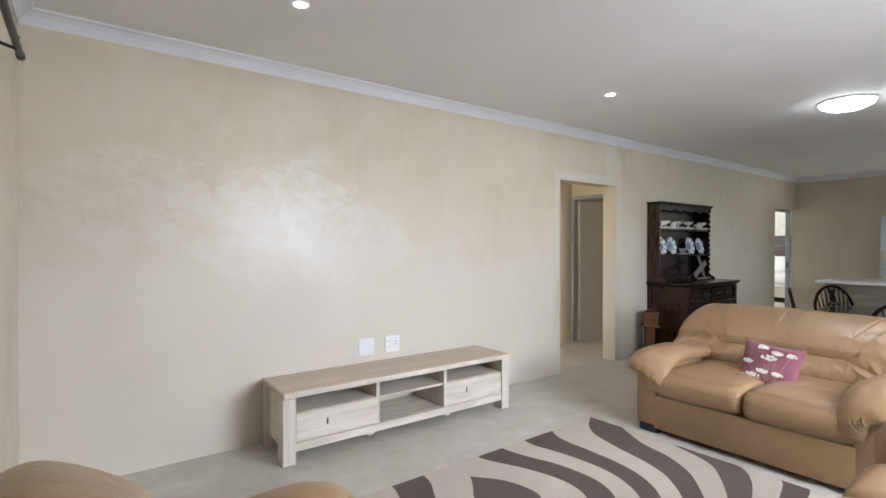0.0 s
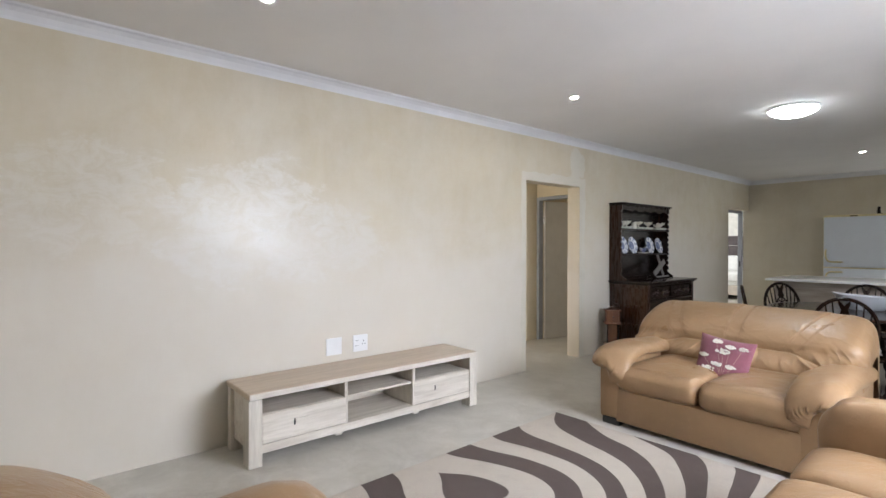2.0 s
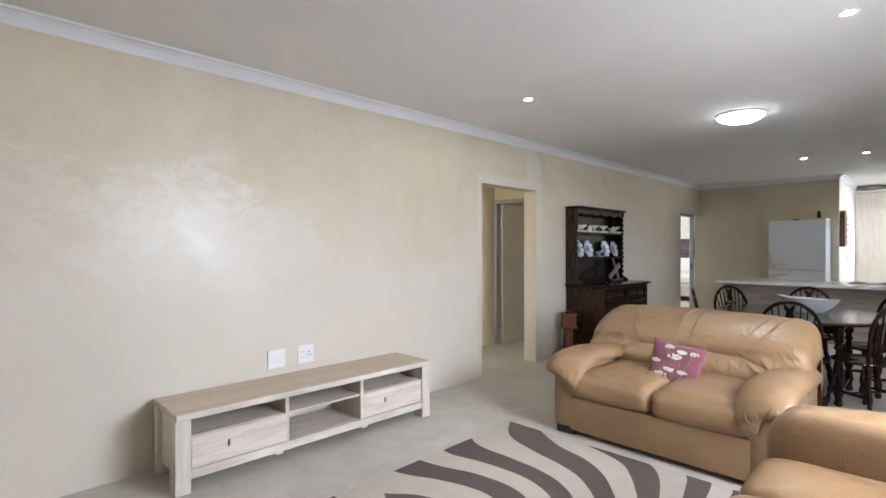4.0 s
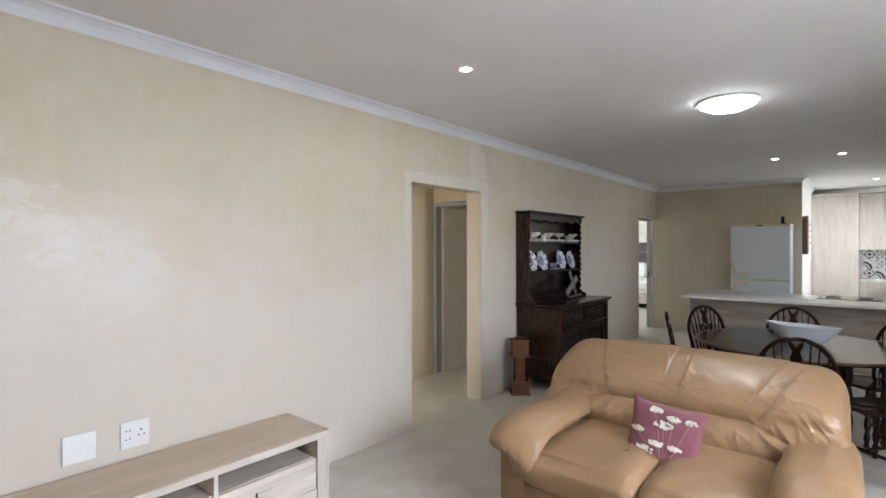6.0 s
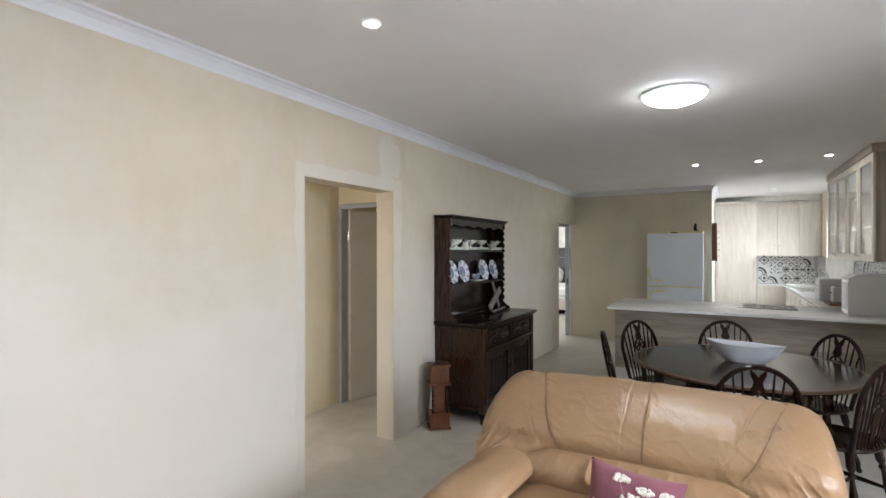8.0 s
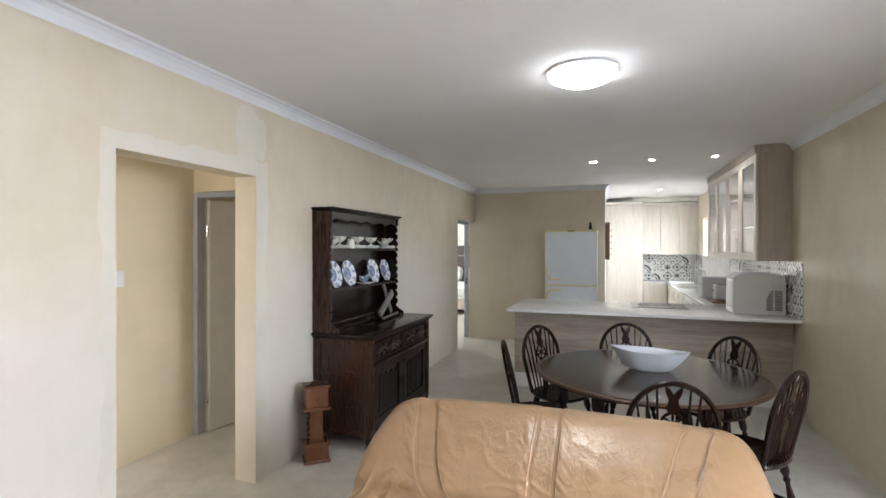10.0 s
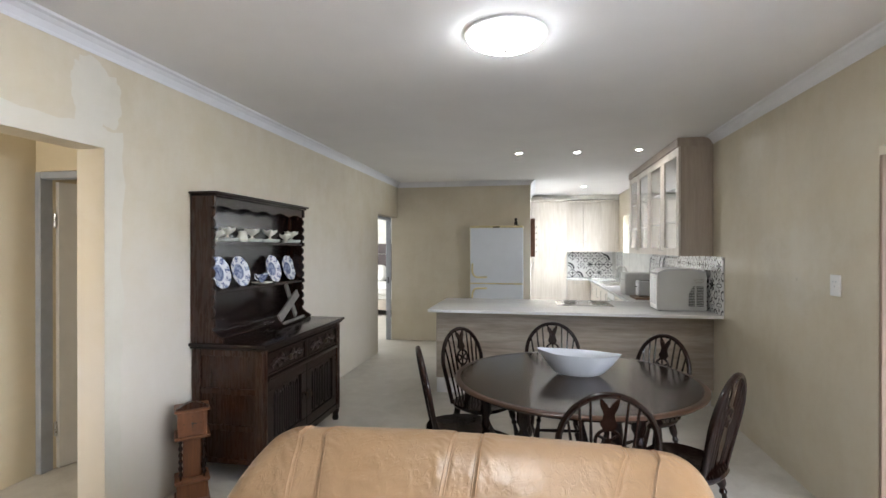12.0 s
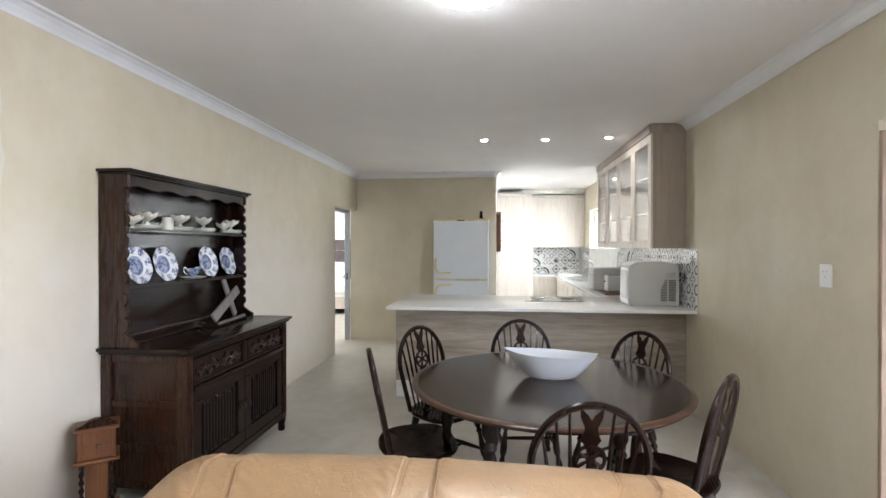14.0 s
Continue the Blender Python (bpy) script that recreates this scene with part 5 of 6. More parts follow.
# glazed wall cabinets on the window wall
XC, YC0, YC1, ZC0, ZC1 = 3.625, 7.44, 9.90, 1.453, 2.52
NW = 2
for k in range(NW):
    w = (YC1 - YC0) / NW
    g = thing("glazed_wall_cabinet", (XC, YC0 + k * w, ZC0), 0, "pale oak wall cabinet with two glass doors", "kitchen cabinet", "glazed wall cabinets")
    dp, h = W - 0.003 - XC, ZC1 - ZC0
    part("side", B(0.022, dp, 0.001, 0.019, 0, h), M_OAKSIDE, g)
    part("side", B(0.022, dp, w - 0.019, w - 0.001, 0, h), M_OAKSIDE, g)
    part("bottom", B(0.022, dp, 0.0195, w - 0.0195, 0, 0.018), M_KITCHH, g)
    part("top", B(0.022, dp, 0.0195, w - 0.0195, h - 0.018, h), M_KITCHH, g)
    part("back", B(dp - 0.012, dp, 0.0195, w - 0.0195, 0.0185, h - 0.0185), M_INSIDE, g)
    part("divider", B(0.03, dp - 0.0125, w / 2 - 0.009, w / 2 + 0.009, 0.0185, h - 0.0185), M_INSIDE, g)
    for z in (0.34, 0.68):
        part("shelf", B(0.04, dp - 0.0125, 0.0195, w / 2 - 0.0095, z, z + 0.016), M_INSIDE, g)
        part("shelf", B(0.04, dp - 0.0125, w / 2 + 0.0095, w - 0.0195, z, z + 0.016), M_INSIDE, g)
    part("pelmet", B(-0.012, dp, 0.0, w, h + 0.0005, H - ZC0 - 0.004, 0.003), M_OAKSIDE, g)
    for j in (0, 1):
        a, b = j * w / 2 + 0.003, (j + 1) * w / 2 - 0.003
        fr = bmesh.new()
        sl = 0.075
        for q in ((a, b, h - sl - 0.002, h - 0.002), (a, b, 0.002, sl + 0.002), (a, a + sl, sl + 0.0025, h - sl - 0.0025), (b - sl, b, sl + 0.0025, h - sl - 0.0025)):
            box(fr, 0.0, 0.02, *q, 0.002)
        dr = part("door", fr, M_KITCH, g)
        pn = part("pane", B(0.008, 0.012, a + sl - 0.004, b - sl + 0.004, sl - 0.002, h - sl + 0.002), M_GLASS, dr)
        pn.visible_shadow = False
        pull(0.05, 0.24, 0.0, b - 0.03 if j == 0 else a + 0.03, (-1, 0), dr)


def tile_material():
    m, n, l, p = mat_new("patterned_tile")
    v = coords(n, l)
    oi = n.new("ShaderNodeObjectInfo")
    rnd = oi.outputs["Random"]
    sx = n.new("ShaderNodeSeparateXYZ")
    l.new(v, sx.inputs[0])
    x = math_n(n, l, "DIVIDE", sx.outputs[0], 0.09)
    y = math_n(n, l, "DIVIDE", sx.outputs[2], 0.09)
    ax, ay = math_n(n, l, "ABSOLUTE", x), math_n(n, l, "ABSOLUTE", y)
    r = math_n(n, l, "SQRT", math_n(n, l, "ADD", math_n(n, l, "MULTIPLY", x, x), math_n(n, l, "MULTIPLY", y, y)))
    th = math_n(n, l, "ARCTAN2", y, x)

    def step(val, t):
        return math_n(n, l, "GREATER_THAN", val, t)

    def band(val, t, w):
        return math_n(n, l, "LESS_THAN", math_n(n, l, "ABSOLUTE", math_n(n, l, "SUBTRACT", val, t)), w)
    cr = math_n(n, l, "SQRT", math_n(n, l, "ADD", math_n(n, l, "POWER", math_n(n, l, "SUBTRACT", 1.0, ax), 2.0), math_n(n, l, "POWER", math_n(n, l, "SUBTRACT", 1.0, ay), 2.0)))
    flower = math_n(n, l, "ADD", 0.42, math_n(n, l, "MULTIPLY", math_n(n, l, "COSINE", math_n(n, l, "MULTIPLY", th, 4.0)), 0.22))
    p1 = math_n(n, l, "MAXIMUM", band(r, flower, 0.075), band(cr, 0.45, 0.08))
    star = math_n(n, l, "ADD", 0.5, math_n(n, l, "MULTIPLY", math_n(n, l, "COSINE", math_n(n, l, "MULTIPLY", th, 8.0)), 0.3))
    p2 = math_n(n, l, "MAXIMUM", math_n(n, l, "LESS_THAN", r, star), band(cr, 0.3, 0.07))
    dia = math_n(n, l, "ADD", ax, ay)
    p3 = math_n(n, l, "MAXIMUM", band(dia, 0.95, 0.10), math_n(n, l, "LESS_THAN", math_n(n, l, "MULTIPLY", ax, ay), 0.03))
    p3 = math_n(n, l, "MULTIPLY", p3, math_n(n, l, "SUBTRACT", 1.0, band(r, 0.35, 0.06)))
    qx, qy = math_n(n, l, "ADD", x, 1.0), math_n(n, l, "ADD", y, 1.0)
    qr = math_n(n, l, "SQRT", math_n(n, l, "ADD", math_n(n, l, "MULTIPLY", qx, qx), math_n(n, l, "MULTIPLY", qy, qy)))
    p4 = math_n(n, l, "MAXIMUM", band(qr, 1.3, 0.2), band(qr, 0.75, 0.1))
    a = mixc(n, l, step(rnd, 0.3), p1, p2)
    a = mixc(n, l, step(rnd, 0.55), a, p3)
    a = mixc(n, l, step(rnd, 0.78), a, p4)
    l.new(mixc(n, l, a, (0.74, 0.74, 0.73), (0.05, 0.05, 0.055)), p.inputs["Base Color"])
    p.inputs["Roughness"].default_value = 0.16
    return m


M_TILE = tile_material()
M_GROUT = plain("tile_grout", (0.55, 0.55, 0.53), 0.8)
TS = 0.18
tile_me = None
sb1 = setting("splashback_back", B(2.905, W - 0.01, YK - 0.008, YK - 0.0005, CZ + 0.0005, 1.4495), M_GROUT, "patterned tile splashback on the kitchen back wall", "splashback")
sb2 = setting("splashback_side", B(W - 0.008, W - 0.0005, 7.165, YK - 0.008, CZ + 0.0005, 1.44), M_GROUT, "black and white patterned tile splashback", "splashback")


def tile_at(parent, loc, rz):
    global tile_me
    if tile_me is None:
        bm = B(-TS / 2 + 0.001, TS / 2 - 0.001, -0.003, 0.003, -TS / 2 + 0.001, TS / 2 - 0.001, 0.001)
        tile_me = bpy.data.meshes.new("tile")
        bm.to_mesh(tile_me)
        bm.free()
        tile_me.materials.append(M_TILE)
    ob = new("tile", tile_me)
    ob.parent = parent
    ob.matrix_world = pose(*loc, 0, 0, rz)


def lay_tiles():
    nz = 3
    z0 = CZ + 0.001
    for k in range(5):
        for j in range(nz):
            tile_at(sb1, (2.905 + TS * (k + 0.5) + 0.06, YK - 0.0115, z0 + TS * (j + 0.5) - 0.0015), 0)
    y = 7.165
    while y + TS < YK - 0.02:
        for j in range(nz):
            zc = z0 + TS * (j + 0.5) - 0.0015
            if KWIN[0] - TS < y < KWIN[1] and zc + TS / 2 > KWIN[2]:
                continue
            tile_at(sb2, (W - 0.0115, y + TS / 2, zc), 90)
        y += TS


def ice_maker():
    c = thing("ice_maker", (3.435, 7.47, CZ), 0, "silver-grey countertop ice maker with vented side", "ice maker")
    M_ICE = plain("silver_grey_plastic", (0.58, 0.58, 0.565), 0.3, var=0.03)
    out = [(0.0, 0.02), (0.012, 0.005), (0.44, 0.005), (0.455, 0.02), (0.455, 0.345), (0.44, 0.385), (0.33, 0.405), (0.17, 0.408), (0.06, 0.395), (0.012, 0.37), (0.0, 0.34)]
    b = part("body", prism(bmesh.new(), out, 0.0, 0.30, "y"), M_ICE, c, smooth=False)
    lid = [(0.006, 0.352), (0.06, 0.385), (0.17, 0.399), (0.33, 0.396), (0.448, 0.372), (0.45, 0.390), (0.33, 0.416), (0.17, 0.419), (0.06, 0.408), (0.002, 0.376)]
    part("lid", prism(bmesh.new(), lid, -0.006, 0.306, "y"), plain("ice_maker_lid", (0.55, 0.56, 0.58), 0.25), c, "lighter hinged lid")
    for i in range(13):
        z = 0.05 + i * 0.0155
        xa = 0.29 + (0.0 if z < 0.16 else (z - 0.16) * 0.5)
        part("vent_slat", B(xa, 0.345, -0.004, -0.0005, z, z + 0.008), M_BLACK, b)
        part("vent_slat", B(0.362, 0.425, -0.004, -0.0005, z, z + 0.008), M_BLACK, b)
    part("side_handle", T(smooth_path([(0.345, -0.001, 0.30), (0.35, -0.012, 0.312), (0.385, -0.014, 0.313), (0.42, -0.012, 0.312), (0.425, -0.001, 0.30), (0.42, -0.01, 0.287), (0.385, -0.012, 0.286), (0.35, -0.01, 0.287), (0.345, -0.001, 0.30)], 32), 0.005, 7), M_CHROME, b, smooth=True)
    part("front_panel", B(-0.004, -0.0005, 0.04, 0.26, 0.06, 0.33, 0.001), plain("ice_maker_front", (0.55, 0.57, 0.60), 0.2), c)
    for x in (0.03, 0.42):
        for y in (0.03, 0.27):
            part("foot", L([(0.014, 0), (0.014, 0.0048)], 10, (x, y, 0)), M_BLACK, c)


ice_maker()


M_BIN = plain("grey_enamel", (0.42, 0.42, 0.42), 0.35, var=0.05)


def counter_things():
    m = thing("bread_bin", (3.60, 9.25, CZ), 0, "grey-white bread bin on the worktop", "bread bin")
    part("body", B(-0.18, 0.18, -0.18, 0.20, 0, 0.29, 0.03, 3), M_BIN, m, smooth=True)
    part("lid_seam", B(-0.183, -0.179, -0.15, 0.17, 0.19, 0.195), M_BLACK, m)
    t = thing("toaster", (3.62, 8.70, CZ + 0.026), 0, "pale grey two-slot toaster on a wooden board", "toaster")
    part("body", B(-0.13, 0.13, -0.09, 0.09, 0.006, 0.19, 0.02, 3), M_BIN, t, smooth=True)
    part("slots", B(-0.10, 0.10, -0.05, -0.02, 0.1905, 0.1935), M_BLACK, t)
    part("slots", B(-0.10, 0.10, 0.02, 0.05, 0.1905, 0.1935), M_BLACK, t)
    part("lever", B(-0.15, -0.1305, -0.015, 0.015, 0.11, 0.125, 0.003), M_BLACK, t)
    part("foot", B(-0.11, 0.11, -0.07, 0.07, 0.0, 0.0058), M_BLACK, t)
    solid("chopping_board", B(3.44, 3.80, 8.50, 8.88, CZ, CZ + 0.025, 0.004), wood("walnut_board", (0.08, 0.04, 0.02), (0.20, 0.11, 0.06), 0.5, 0), "brown wooden board under the toaster", "chopping board", smooth=False)
    s = thing("kitchen_sink", (3.62, 11.2, CZ), 0, "steel sink with drainer under the window", "sink")
    rim = bmesh.new()
    for q in ((-0.22, 0.22, -0.45, -0.42), (-0.22, 0.22, 0.42, 0.45), (-0.22, -0.19, -0.419, 0.419), (0.19, 0.22, -0.419, 0.419)):
        box(rim, *q, 0.0005, 0.008, 0.002)
    part("rim", rim, M_CHROME, s)
    part("bowl", B(-0.189, 0.189, -0.418, 0.418, 0.0005, 0.003), M_CHROME, s)
    part("tap", T(smooth_path([(0.20, 0, 0.005), (0.20, 0, 0.20), (0.16, 0, 0.29), (0.06, 0, 0.30), (0.02, 0, 0.22)], 24), 0.012, 9), M_CHROME, s, smooth=True)
    r = thing("dish_rack", (3.55, 12.05, CZ), 0, "white plastic dish rack beside the sink", "dish rack")
    part("tray", B(-0.2, 0.2, -0.16, 0.16, 0, 0.03, 0.006), M_WHITE, r)
    for k in range(9):
        x = -0.18 + k * 0.045
        part("wire", T([(x, -0.14, 0.03), (x, -0.14, 0.12), (x, 0.14, 0.12), (x, 0.14, 0.03)], 0.003, 6), M_WHITE, r)
    w = thing("soap_bottle", (3.80, 9.62, CZ), 0, "dark bottle beside the bread bin", "bottle")
    part("bottle", L([(0.03, 0), (0.032, 0.14), (0.02, 0.18), (0.010, 0.20), (0.010, 0.24)], 16), M_BLACK, w, smooth=True)


counter_things()


def fridge():
    f = thing("fridge_freezer", (1.295, 9.70, 0), 0, "white fridge freezer with yellowed trim, against the wall", "fridge")
    w, h = 0.79, 1.865
    part("body", B(0.004, w - 0.004, 0.06, 0.53, 0.03, h - 0.02, 0.004), M_FRIDGE, f)
    for x in (0.06, w - 0.06):
        for y in (0.10, 0.49):
            part("foot", L([(0.02, 0), (0.02, 0.0298)], 10, (x, y, 0)), M_BLACK, f)
    up = part("upper_door", B(0, w, 0.0, 0.055, 1.005, h - 0.032, 0.008, 2), M_FRIDGE, f, smooth=True)
    lo = part("lower_door", B(0, w, 0.0, 0.055, 0.09, 0.985, 0.008, 2), M_FRIDGE, f, smooth=True)
    part("trim", B(0.002, w - 0.002, -0.004, 0.055, 0.987, 1.003, 0.002), M_CREAM, f, "yellowed plastic trim strip")
    part("top_trim", B(0, w, 0.0, 0.53, h - 0.03, h, 0.004), M_CREAM, f, "yellowed top trim")
    part("trim", B(-0.006, -0.0005, 0.0, 0.05, 0.09, h - 0.032), M_CREAM, f)
    part("badge", B(w / 2 - 0.05, w / 2 + 0.05, -0.003, -0.0005, h - 0.028, h - 0.012), M_BRASS, f)
    for d, s, z in ((up, 1, 1.09), (lo, -1, 0.925)):
        part("handle", T(smooth_path([(0.035, -0.002, z + s * 0.20), (0.035, -0.035, z + s * 0.16), (0.045, -0.038, z + s * 0.06), (0.09, -0.038, z + s * 0.005), (0.20, -0.036, z), (0.25, -0.002, z)], 28), 0.014, 9), M_CREAM, d, "cream curved plastic handle", smooth=True)
    j = thing("dark_ornament", (1.295 + 0.69, 9.86, h), 0, "small dark figure ornament on the fridge", "ornament")
    part("base", B(-0.035, 0.035, -0.03, 0.03, 0, 0.018, 0.003), M_DARK, j)
    part("figure", L([(0.022, 0.0185), (0.028, 0.05), (0.016, 0.075), (0.024, 0.095), (0.014, 0.12)], 14, (-0.01, 0, 0)), M_DARKV, j, smooth=True)


fridge()
kb = thing("key_board", (XE + 0.001, 10.30, 1.39), 0, "orange-brown carved wooden key board on the wall", "key board")
ob_ = [(0, 0.01), (0.02, 0)]
for i in range(25):
    t = i / 24
    ob_.append((0.30 + 0.02 * abs(math.sin(t * 5 * math.pi)), 0.02 + 0.54 * t))
ob_ += [(0.24, 0.60), (0.15, 0.625), (0.04, 0.61), (0, 0.57)]
part("board", prism(bmesh.new(), ob_, 0.0, 0.070, "x"), M_CLOCKWOOD, kb)
for k in range(5):
    part("hook", T(smooth_path([(0.070, 0.22, 0.08 + k * 0.1), (0.093, 0.22, 0.075 + k * 0.1), (0.098, 0.22, 0.095 + k * 0.1)], 8), 0.004, 6), M_BRASS, kb)
sw = thing("light_switch", (XE + 0.001, 11.3, 1.22), 0, "white light switch plate in the kitchen", "light switch")
part("plate", B(0, 0.009, -0.036, 0.036, -0.058, 0.058, 0.002), M_WHITE, sw)
part("rocker", B(0.0095, 0.013, -0.012, 0.012, -0.02, 0.02, 0.001), M_WHITE, sw)

# ---- lamps, switches, doors, small things ----
M_DOWN = emitter("downlight_glow", (1.0, 0.97, 0.92), 240.0)
M_DOME = emitter("dome_glow", (0.90, 0.96, 1.0), 34.0)


def downlight(x, y):
    d = thing("downlight", (x, y, H), 0, "small round recessed white downlight, lit", "downlight", "ceiling downlights")
    part("trim_ring", L([(0.030, -0.001), (0.045, -0.001), (0.047, -0.005), (0.040, -0.009), (0.030, -0.006)], 24, caps=False), M_WHITE, d, smooth=True)
    part("lens", L([(0.0295, -0.001), (0.0295, -0.0045), (0.0, -0.006)], 24), M_DOWN, d)
    return d


d0 = downlight(0.95, 0.42)
for x, y in ((0.993, 3.02), (3.06, 2.98), (2.07, 7.97), (2.72, 8.03), (3.37, 8.0), (3.1, 11.2)):
    copy_thing(d0, pose(x, y, H))
dm = thing("dome_ceiling_light", (2.095, 4.81, H), 0, "round frosted glass dome ceiling light, lit", "ceiling light")
part("rim", L([(0.0, -0.001), (0.205, -0.001), (0.21, -0.012), (0.195, -0.020), (0.0, -0.018)], 48), M_WHITE, dm, smooth=True)
part("shade", L([(0.194, -0.0205), (0.185, -0.036), (0.155, -0.053), (0.11, -0.071), (0.06, -0.081), (0.0, -0.085)], 48), M_DOME, dm, "glowing frosted glass shade", smooth=True)
part("finial", L([(0.008, -0.0855), (0.011, -0.090), (0.006, -0.096)], 14), M_CHROME, dm, smooth=True)


def plate_west(name, y, z, w, h, label, holes, x=0.001):
    p = thing(name, (x, y, z), 0, label, "socket" if holes else "wall plate")
    part("plate", B(0, 0.010, -w / 2, w / 2, -h / 2, h / 2, 0.003, 2), M_WHITE, p, smooth=True)
    for a, b, c, d in holes:
        part("pin_slot", B(0.0102, 0.0112, a, b, c, d), M_BLACK, p)
    return p


plate_west("blank_wall_plate", 1.29, 0.565, 0.132, 0.132, "blank square white wall plate over the bench", [])
so = plate_west("wall_socket", 1.525, 0.565, 0.132, 0.132, "white multi-way wall socket over the bench", [(0.022, 0.030, 0.012, 0.022), (0.012, 0.019, -0.012, -0.004), (0.036, 0.043, -0.012, -0.004), (-0.045, -0.039, 0.02, 0.026), (-0.028, -0.022, 0.02, 0.026), (-0.045, -0.039, -0.022, -0.016), (-0.028, -0.022, -0.022, -0.016)])
part("rocker", B(0.0102, 0.014, 0.018, 0.036, 0.036, 0.052, 0.001), M_WHITE, so)
plate_west("light_switch", 4.425, 1.355, 0.075, 0.115, "white light switch on the hall wall", [], x=-1.079)
se = thing("wall_socket", (W - 0.001, 5.497, 1.318), 180, "white three-pin socket plate on the dining wall", "socket")
part("plate", B(0, 0.011, -0.046, 0.046, -0.061, 0.061, 0.004, 2), M_WHITE, se, smooth=True)
for a, z in ((-0.016, 0.018), (0.010, 0.018), (-0.003, -0.010)):
    part("pin_slot", B(0.0112, 0.0118, a, a + 0.006, z, z + 0.008), M_STEEL, se)

# hall door, standing open
hd = tagged(new("door_1"), "grey-white flush door standing open behind the hall", "door", kind="structure")
hd.matrix_world = pose(-1.035, 5.15, 0)
fr = bmesh.new()
for q in ((-0.045, 0.0, 0, 2.045), (0.795, 0.84, 0, 2.045)):
    box(fr, q[0], q[1], -0.06, 0.03, q[2], q[3], 0.004)
box(fr, 0.0005, 0.7945, -0.06, 0.03, 2.0, 2.045, 0.004)
part("door_frame", fr, M_STEEL, hd, "grey steel door frame")
lf = B(0.0, 0.75, 0.0, 0.042, 0.006, 1.99, 0.002)
bmesh.ops.transform(lf, matrix=pose(0.03, 0.045, 0, 0, 0, 76), verts=lf.verts)
leaf = part("door_leaf", lf, M_DOOR, hd)
for z in (0.28, 1.72):
    part("hinge", T([(0.012, 0.036, z - 0.05), (0.012, 0.036, z + 0.05)], 0.008, 8), M_CHROME, hd)
    hb = B(0.001, 0.024, 0.0305, 0.0325, z - 0.05, z + 0.05)
    part("hinge_plate", hb, M_CHROME, hd)
# bedroom door frame
bf = tagged(new("door_2"), "grey steel frame of the bedroom doorway", "door", kind="structure")
bf.matrix_world = pose(-0.185, 9.21, 0)
b2 = bmesh.new()
box(b2, 0.0, 0.08, 1.0, 1.038, 0, 2.03, 0.004), box(b2, 0.0, 0.08, 0.0, 0.03, 0, 2.03, 0.004), box(b2, 0.0, 0.08, 0.0305, 0.9995, 1.99, 2.03, 0.004)
part("door_frame", b2, M_STEEL, bf)
part("strike_plate", B(0.03, 0.05, 0.996, 0.9995, 0.95, 1.05), M_BLACK, bf)

# bedroom
bd = thing("double_bed", (-1.45, 13.95, 0), 0, "double bed with white linen and dark upholstered headboard", "bed")
part("base", B(-0.9, 0.9, -0.98, 0.98, 0.12, 0.36, 0.02, 2), plain("beige_bed_base", (0.50, 0.44, 0.38), 0.8), bd)
for x in (-0.8, 0.8):
    for y in (-0.88, 0.88):
        part("leg", L([(0.03, 0), (0.035, 0.1195)], 12, (x, y, 0)), M_BLACK, bd)
M_LINEN = plain("white_linen", (0.80, 0.79, 0.77), 0.85, var=0.04, scale=12, bump=0.3)
part("mattress", B(-0.9, 0.9, -0.98, 0.98, 0.3605, 0.58, 0.05, 3), M_LINEN, bd, smooth=True)
part("duvet", cushion(1.90, 1.70, 0.26, (0, -0.2, 0.56), 0.2, 0.35, 0.03, 60, 40, 2), M_LINEN, bd, smooth=True)
M_HEAD = plain("grey_brown_upholstery", (0.11, 0.09, 0.09), 0.85)
part("headboard", B(-0.95, 0.95, 0.985, 1.04, 0.0, 1.36, 0.012, 2), M_HEAD, bd, "dark upholstered headboard")
part("headboard", B(-0.95, 0.95, 0.985, 1.04, 1.372, 1.64, 0.012, 2), M_HEAD, bd, "dark upholstered headboard")
for x in (-0.45, 0.45):
    for k in range(2):
        pl = thing("bed_pillow", (-1.45 + x, 13.95 + 0.80 - k * 0.17, 0.86), 0, "plump white pillow on the bed", "pillow", "pillows on the bed")
        part("pillow", cushion(0.72, 0.20, 0.44, (0, 0, 0), 0.5, 0.5, 0.02, 40, 24, k + x, m=pose(0, 0, 0, -20, 0, 0)), M_LINEN, pl, smooth=True)

# curtain rod on the end wall
cr2 = thing("curtain_rod", (0.62, Y0 - 0.03, 2.19), 0, "black metal curtain rod on the end wall", "curtain rod")
part("rod", T([(0.0, 0.09, 0), (2.7, 0.09, 0)], 0.014, 12), M_BLACK, cr2, smooth=True)
part("finial", T([(-0.04, 0.09, 0), (-0.001, 0.09, 0)], 0.017, 12), M_BLACK, cr2, smooth=True)
for x in (0.12, 1.4, 2.6):
    br = part("bracket", T([(x, 0.031, 0), (x, 0.09, -0.016)], 0.007, 8), M_BLACK, cr2)
    part("screw_knob", L([(0.006, 0.012), (0.006, 0.03), (0.011, 0.031), (0.011, 0.038)], 10, (x, 0.09, 0)), M_BLACK, br)


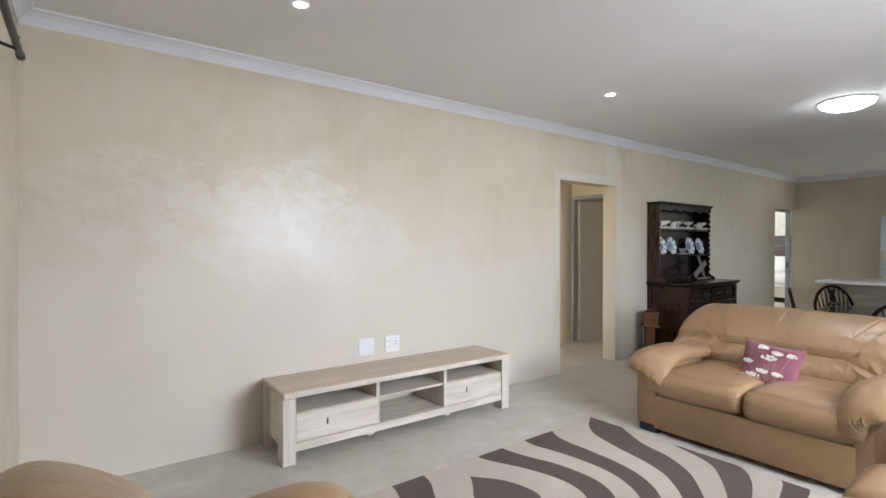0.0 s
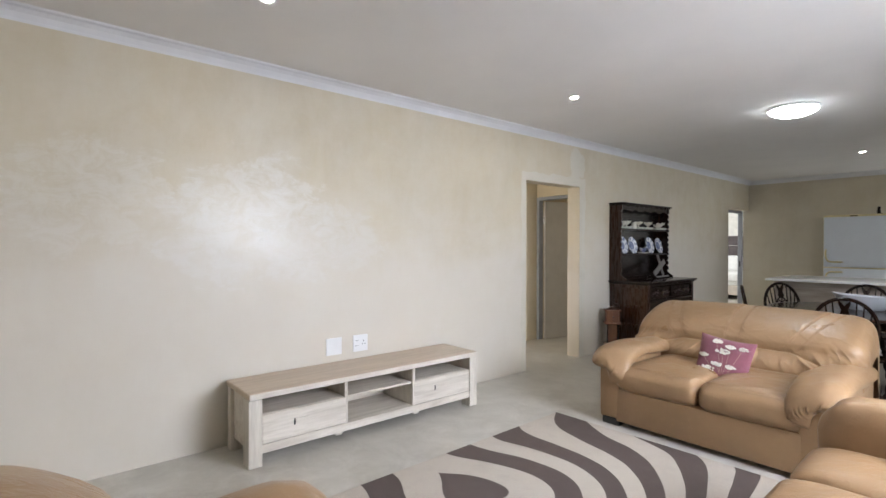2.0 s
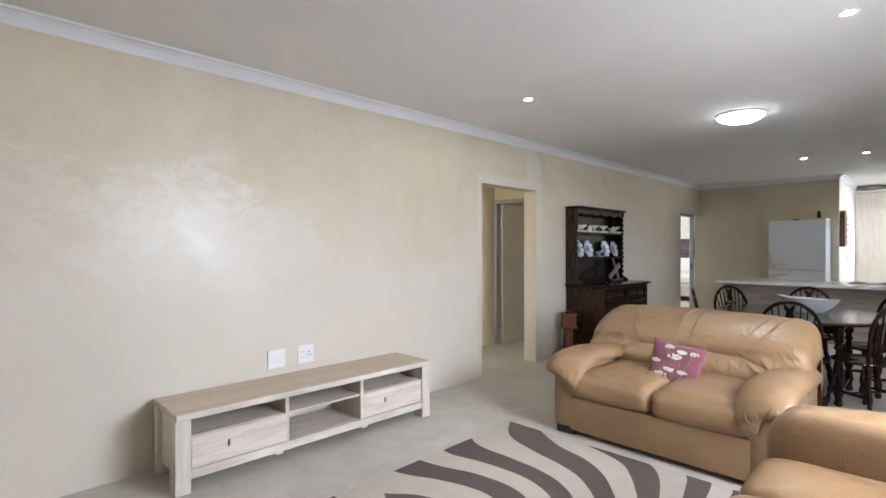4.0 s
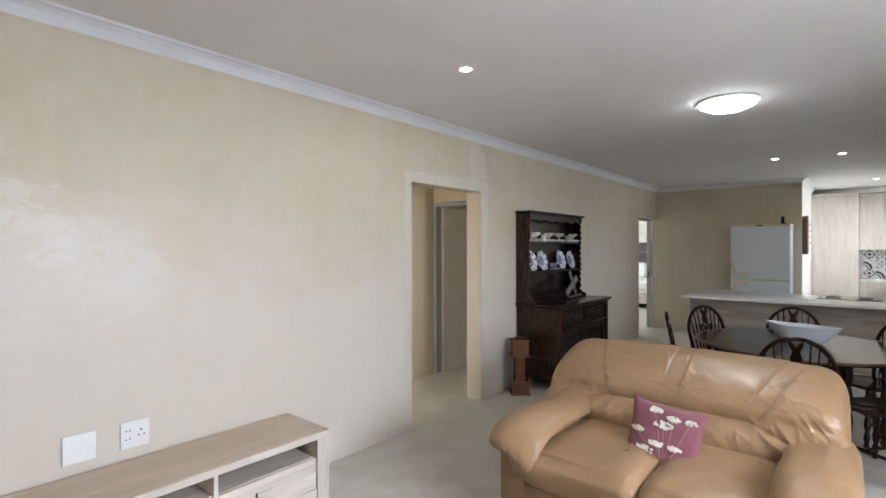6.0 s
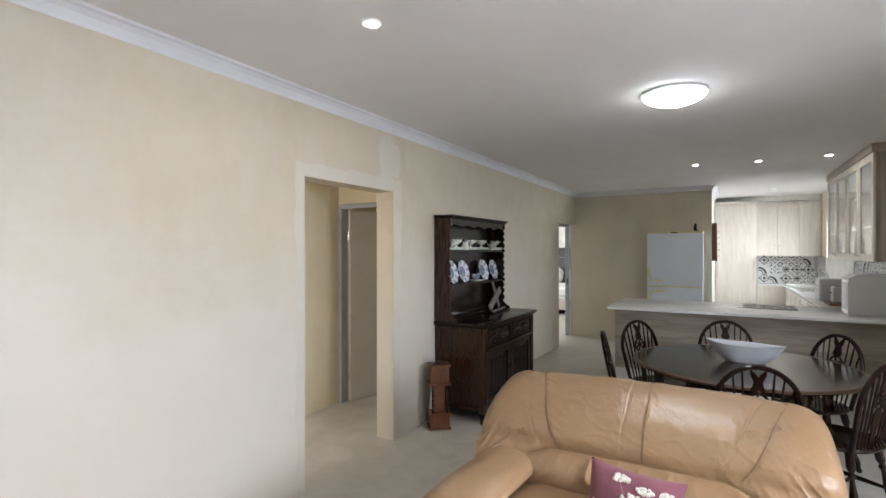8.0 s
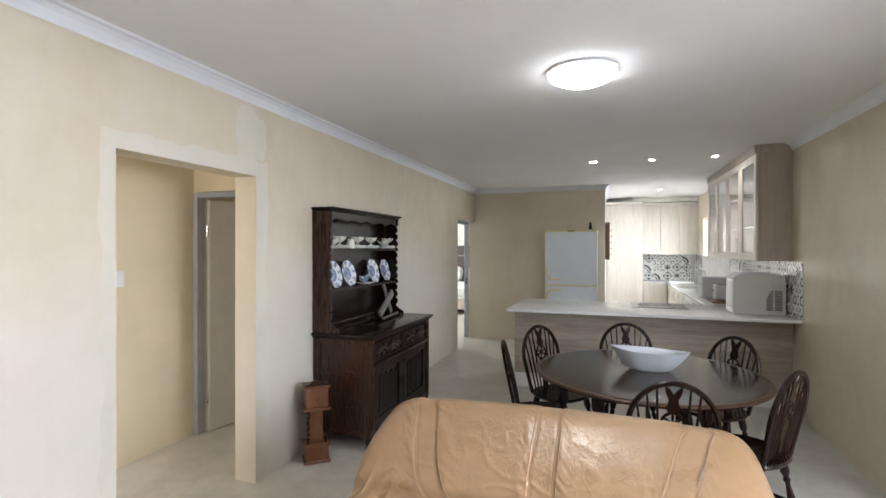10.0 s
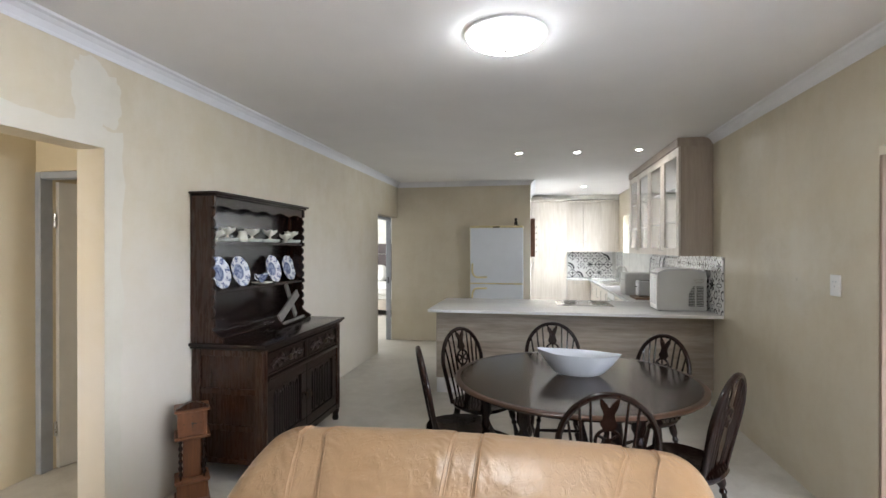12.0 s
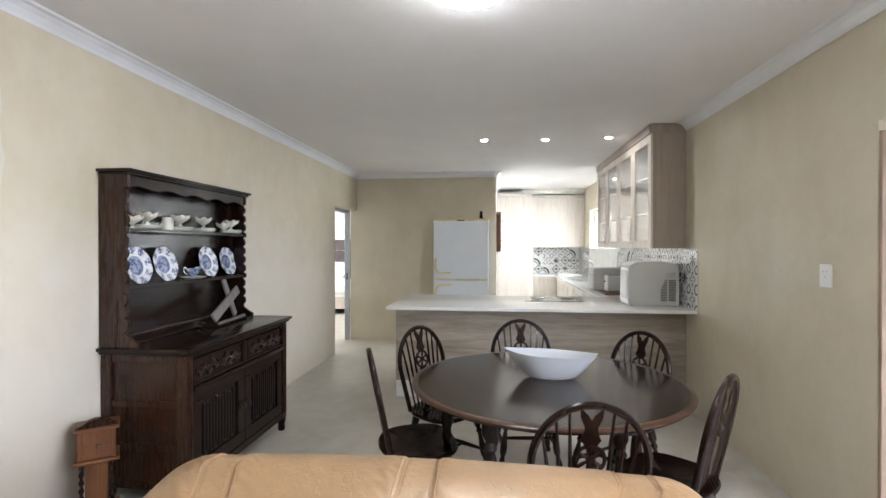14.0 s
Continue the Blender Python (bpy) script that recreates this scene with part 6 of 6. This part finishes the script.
# scatter cushions with appliqued flower heads
def pink_material():
    m, n, l, p = mat_new("plum_fabric")
    v = coords(n, l)
    a = noise_n(n, l, v, 350, 2)
    b = noise_n(n, l, v, 7, 4)
    c = mixc(n, l, remap(n, l, b, 0.3, 0.7), (0.17, 0.048, 0.07), (0.235, 0.075, 0.10))
    l.new(mixc(n, l, remap(n, l, a, 0.4, 0.6, 0.0, 0.3), c, (0.28, 0.115, 0.135)), p.inputs["Base Color"])
    p.inputs["Roughness"].default_value = 0.9
    p.inputs["Sheen Weight"].default_value = 0.25
    bump_n(n, l, p, a, 0.35, 0.003)
    return m


M_PINK = pink_material()
M_FLOWER = plain("cream_wool_applique", (0.74, 0.70, 0.62), 0.95, var=0.1, scale=60, bump=0.6)
M_THREAD = plain("beige_embroidery", (0.42, 0.30, 0.24), 0.9)


def scatter_cushion(m):
    c = thing("scatter_cushion", (0, 0, 0), 0, "plum pink cushion with raised cream flower heads", "cushion", "scatter cushions")
    hs = 0.184

    def surf(s, t, side=1):
        k = max(0.0, (1 - abs(s) ** 2.6)) * max(0.0, (1 - abs(t) ** 2.6))
        pinch = 1 - 0.10 * (1 - abs(s) ** 2) * abs(t) ** 3 - 0.10 * (1 - abs(t) ** 2) * abs(s) ** 3
        w = noise.noise(Vector((s * 3, t * 3, side))) * 0.006
        return Vector((s * hs * (1 - 0.08 * (1 - t * t)), -side * (0.058 * k ** 0.45 + w * k), t * hs * (1 - 0.08 * (1 - s * s))))
    bm = bmesh.new()
    grid(bm, lambda u, v: surf(2 * u - 1, 2 * v - 1, 1), 28, 28)
    grid(bm, lambda u, v: surf(2 * u - 1, 2 * v - 1, -1), 28, 28)
    bmesh.ops.remove_doubles(bm, verts=bm.verts, dist=0.0008)
    part("cover", bm, M_PINK, c, smooth=True)
    rs = random.Random(5)
    heads = [(-0.32, 0.80, 0.20), (0.22, 0.66, 0.17), (0.66, 0.66, 0.17), (-0.02, 0.42, 0.30), (-0.72, 0.12, 0.18), (-0.12, -0.16, 0.20), (0.40, -0.16, 0.18), (-0.46, -0.42, 0.32)]
    for hx, hz, hw in heads:
        fm = bmesh.new()
        for k in range(34):
            a, r_ = rs.random() * 2 * math.pi, math.sqrt(rs.random())
            s, t = hx + hw * r_ * math.cos(a), hz + hw * 0.36 * r_ * math.sin(a)
            s, t = max(-0.93, min(0.93, s)), max(-0.93, min(0.93, t))
            p = surf(s, t) + Vector((0, -0.002, 0))
            bmesh.ops.create_icosphere(fm, subdivisions=1, radius=0.0062 + 0.003 * rs.random(), matrix=Matrix.Translation(p))
        part("flower_head", fm, M_FLOWER, c, "raised cream wool flower head", smooth=True)
        pts = []
        for i in range(11):
            q = i / 10
            pts.append(surf(hx * (1 - q) + 0.10 * q + 0.06 * math.sin(q * 3), (hz - 0.06) * (1 - q) - 0.85 * q) + Vector((0, -0.001, 0)))
        part("stem", T(pts, 0.0011, 5), M_THREAD, c)
    c.matrix_world = m
    return c


sc = scatter_cushion(pose(2.06, 3.31, 0.508, -21, 6, 2))
copy_thing(sc, pose(3.50, 1.45, 0.66, -20, 0, -62))
lay_tiles()
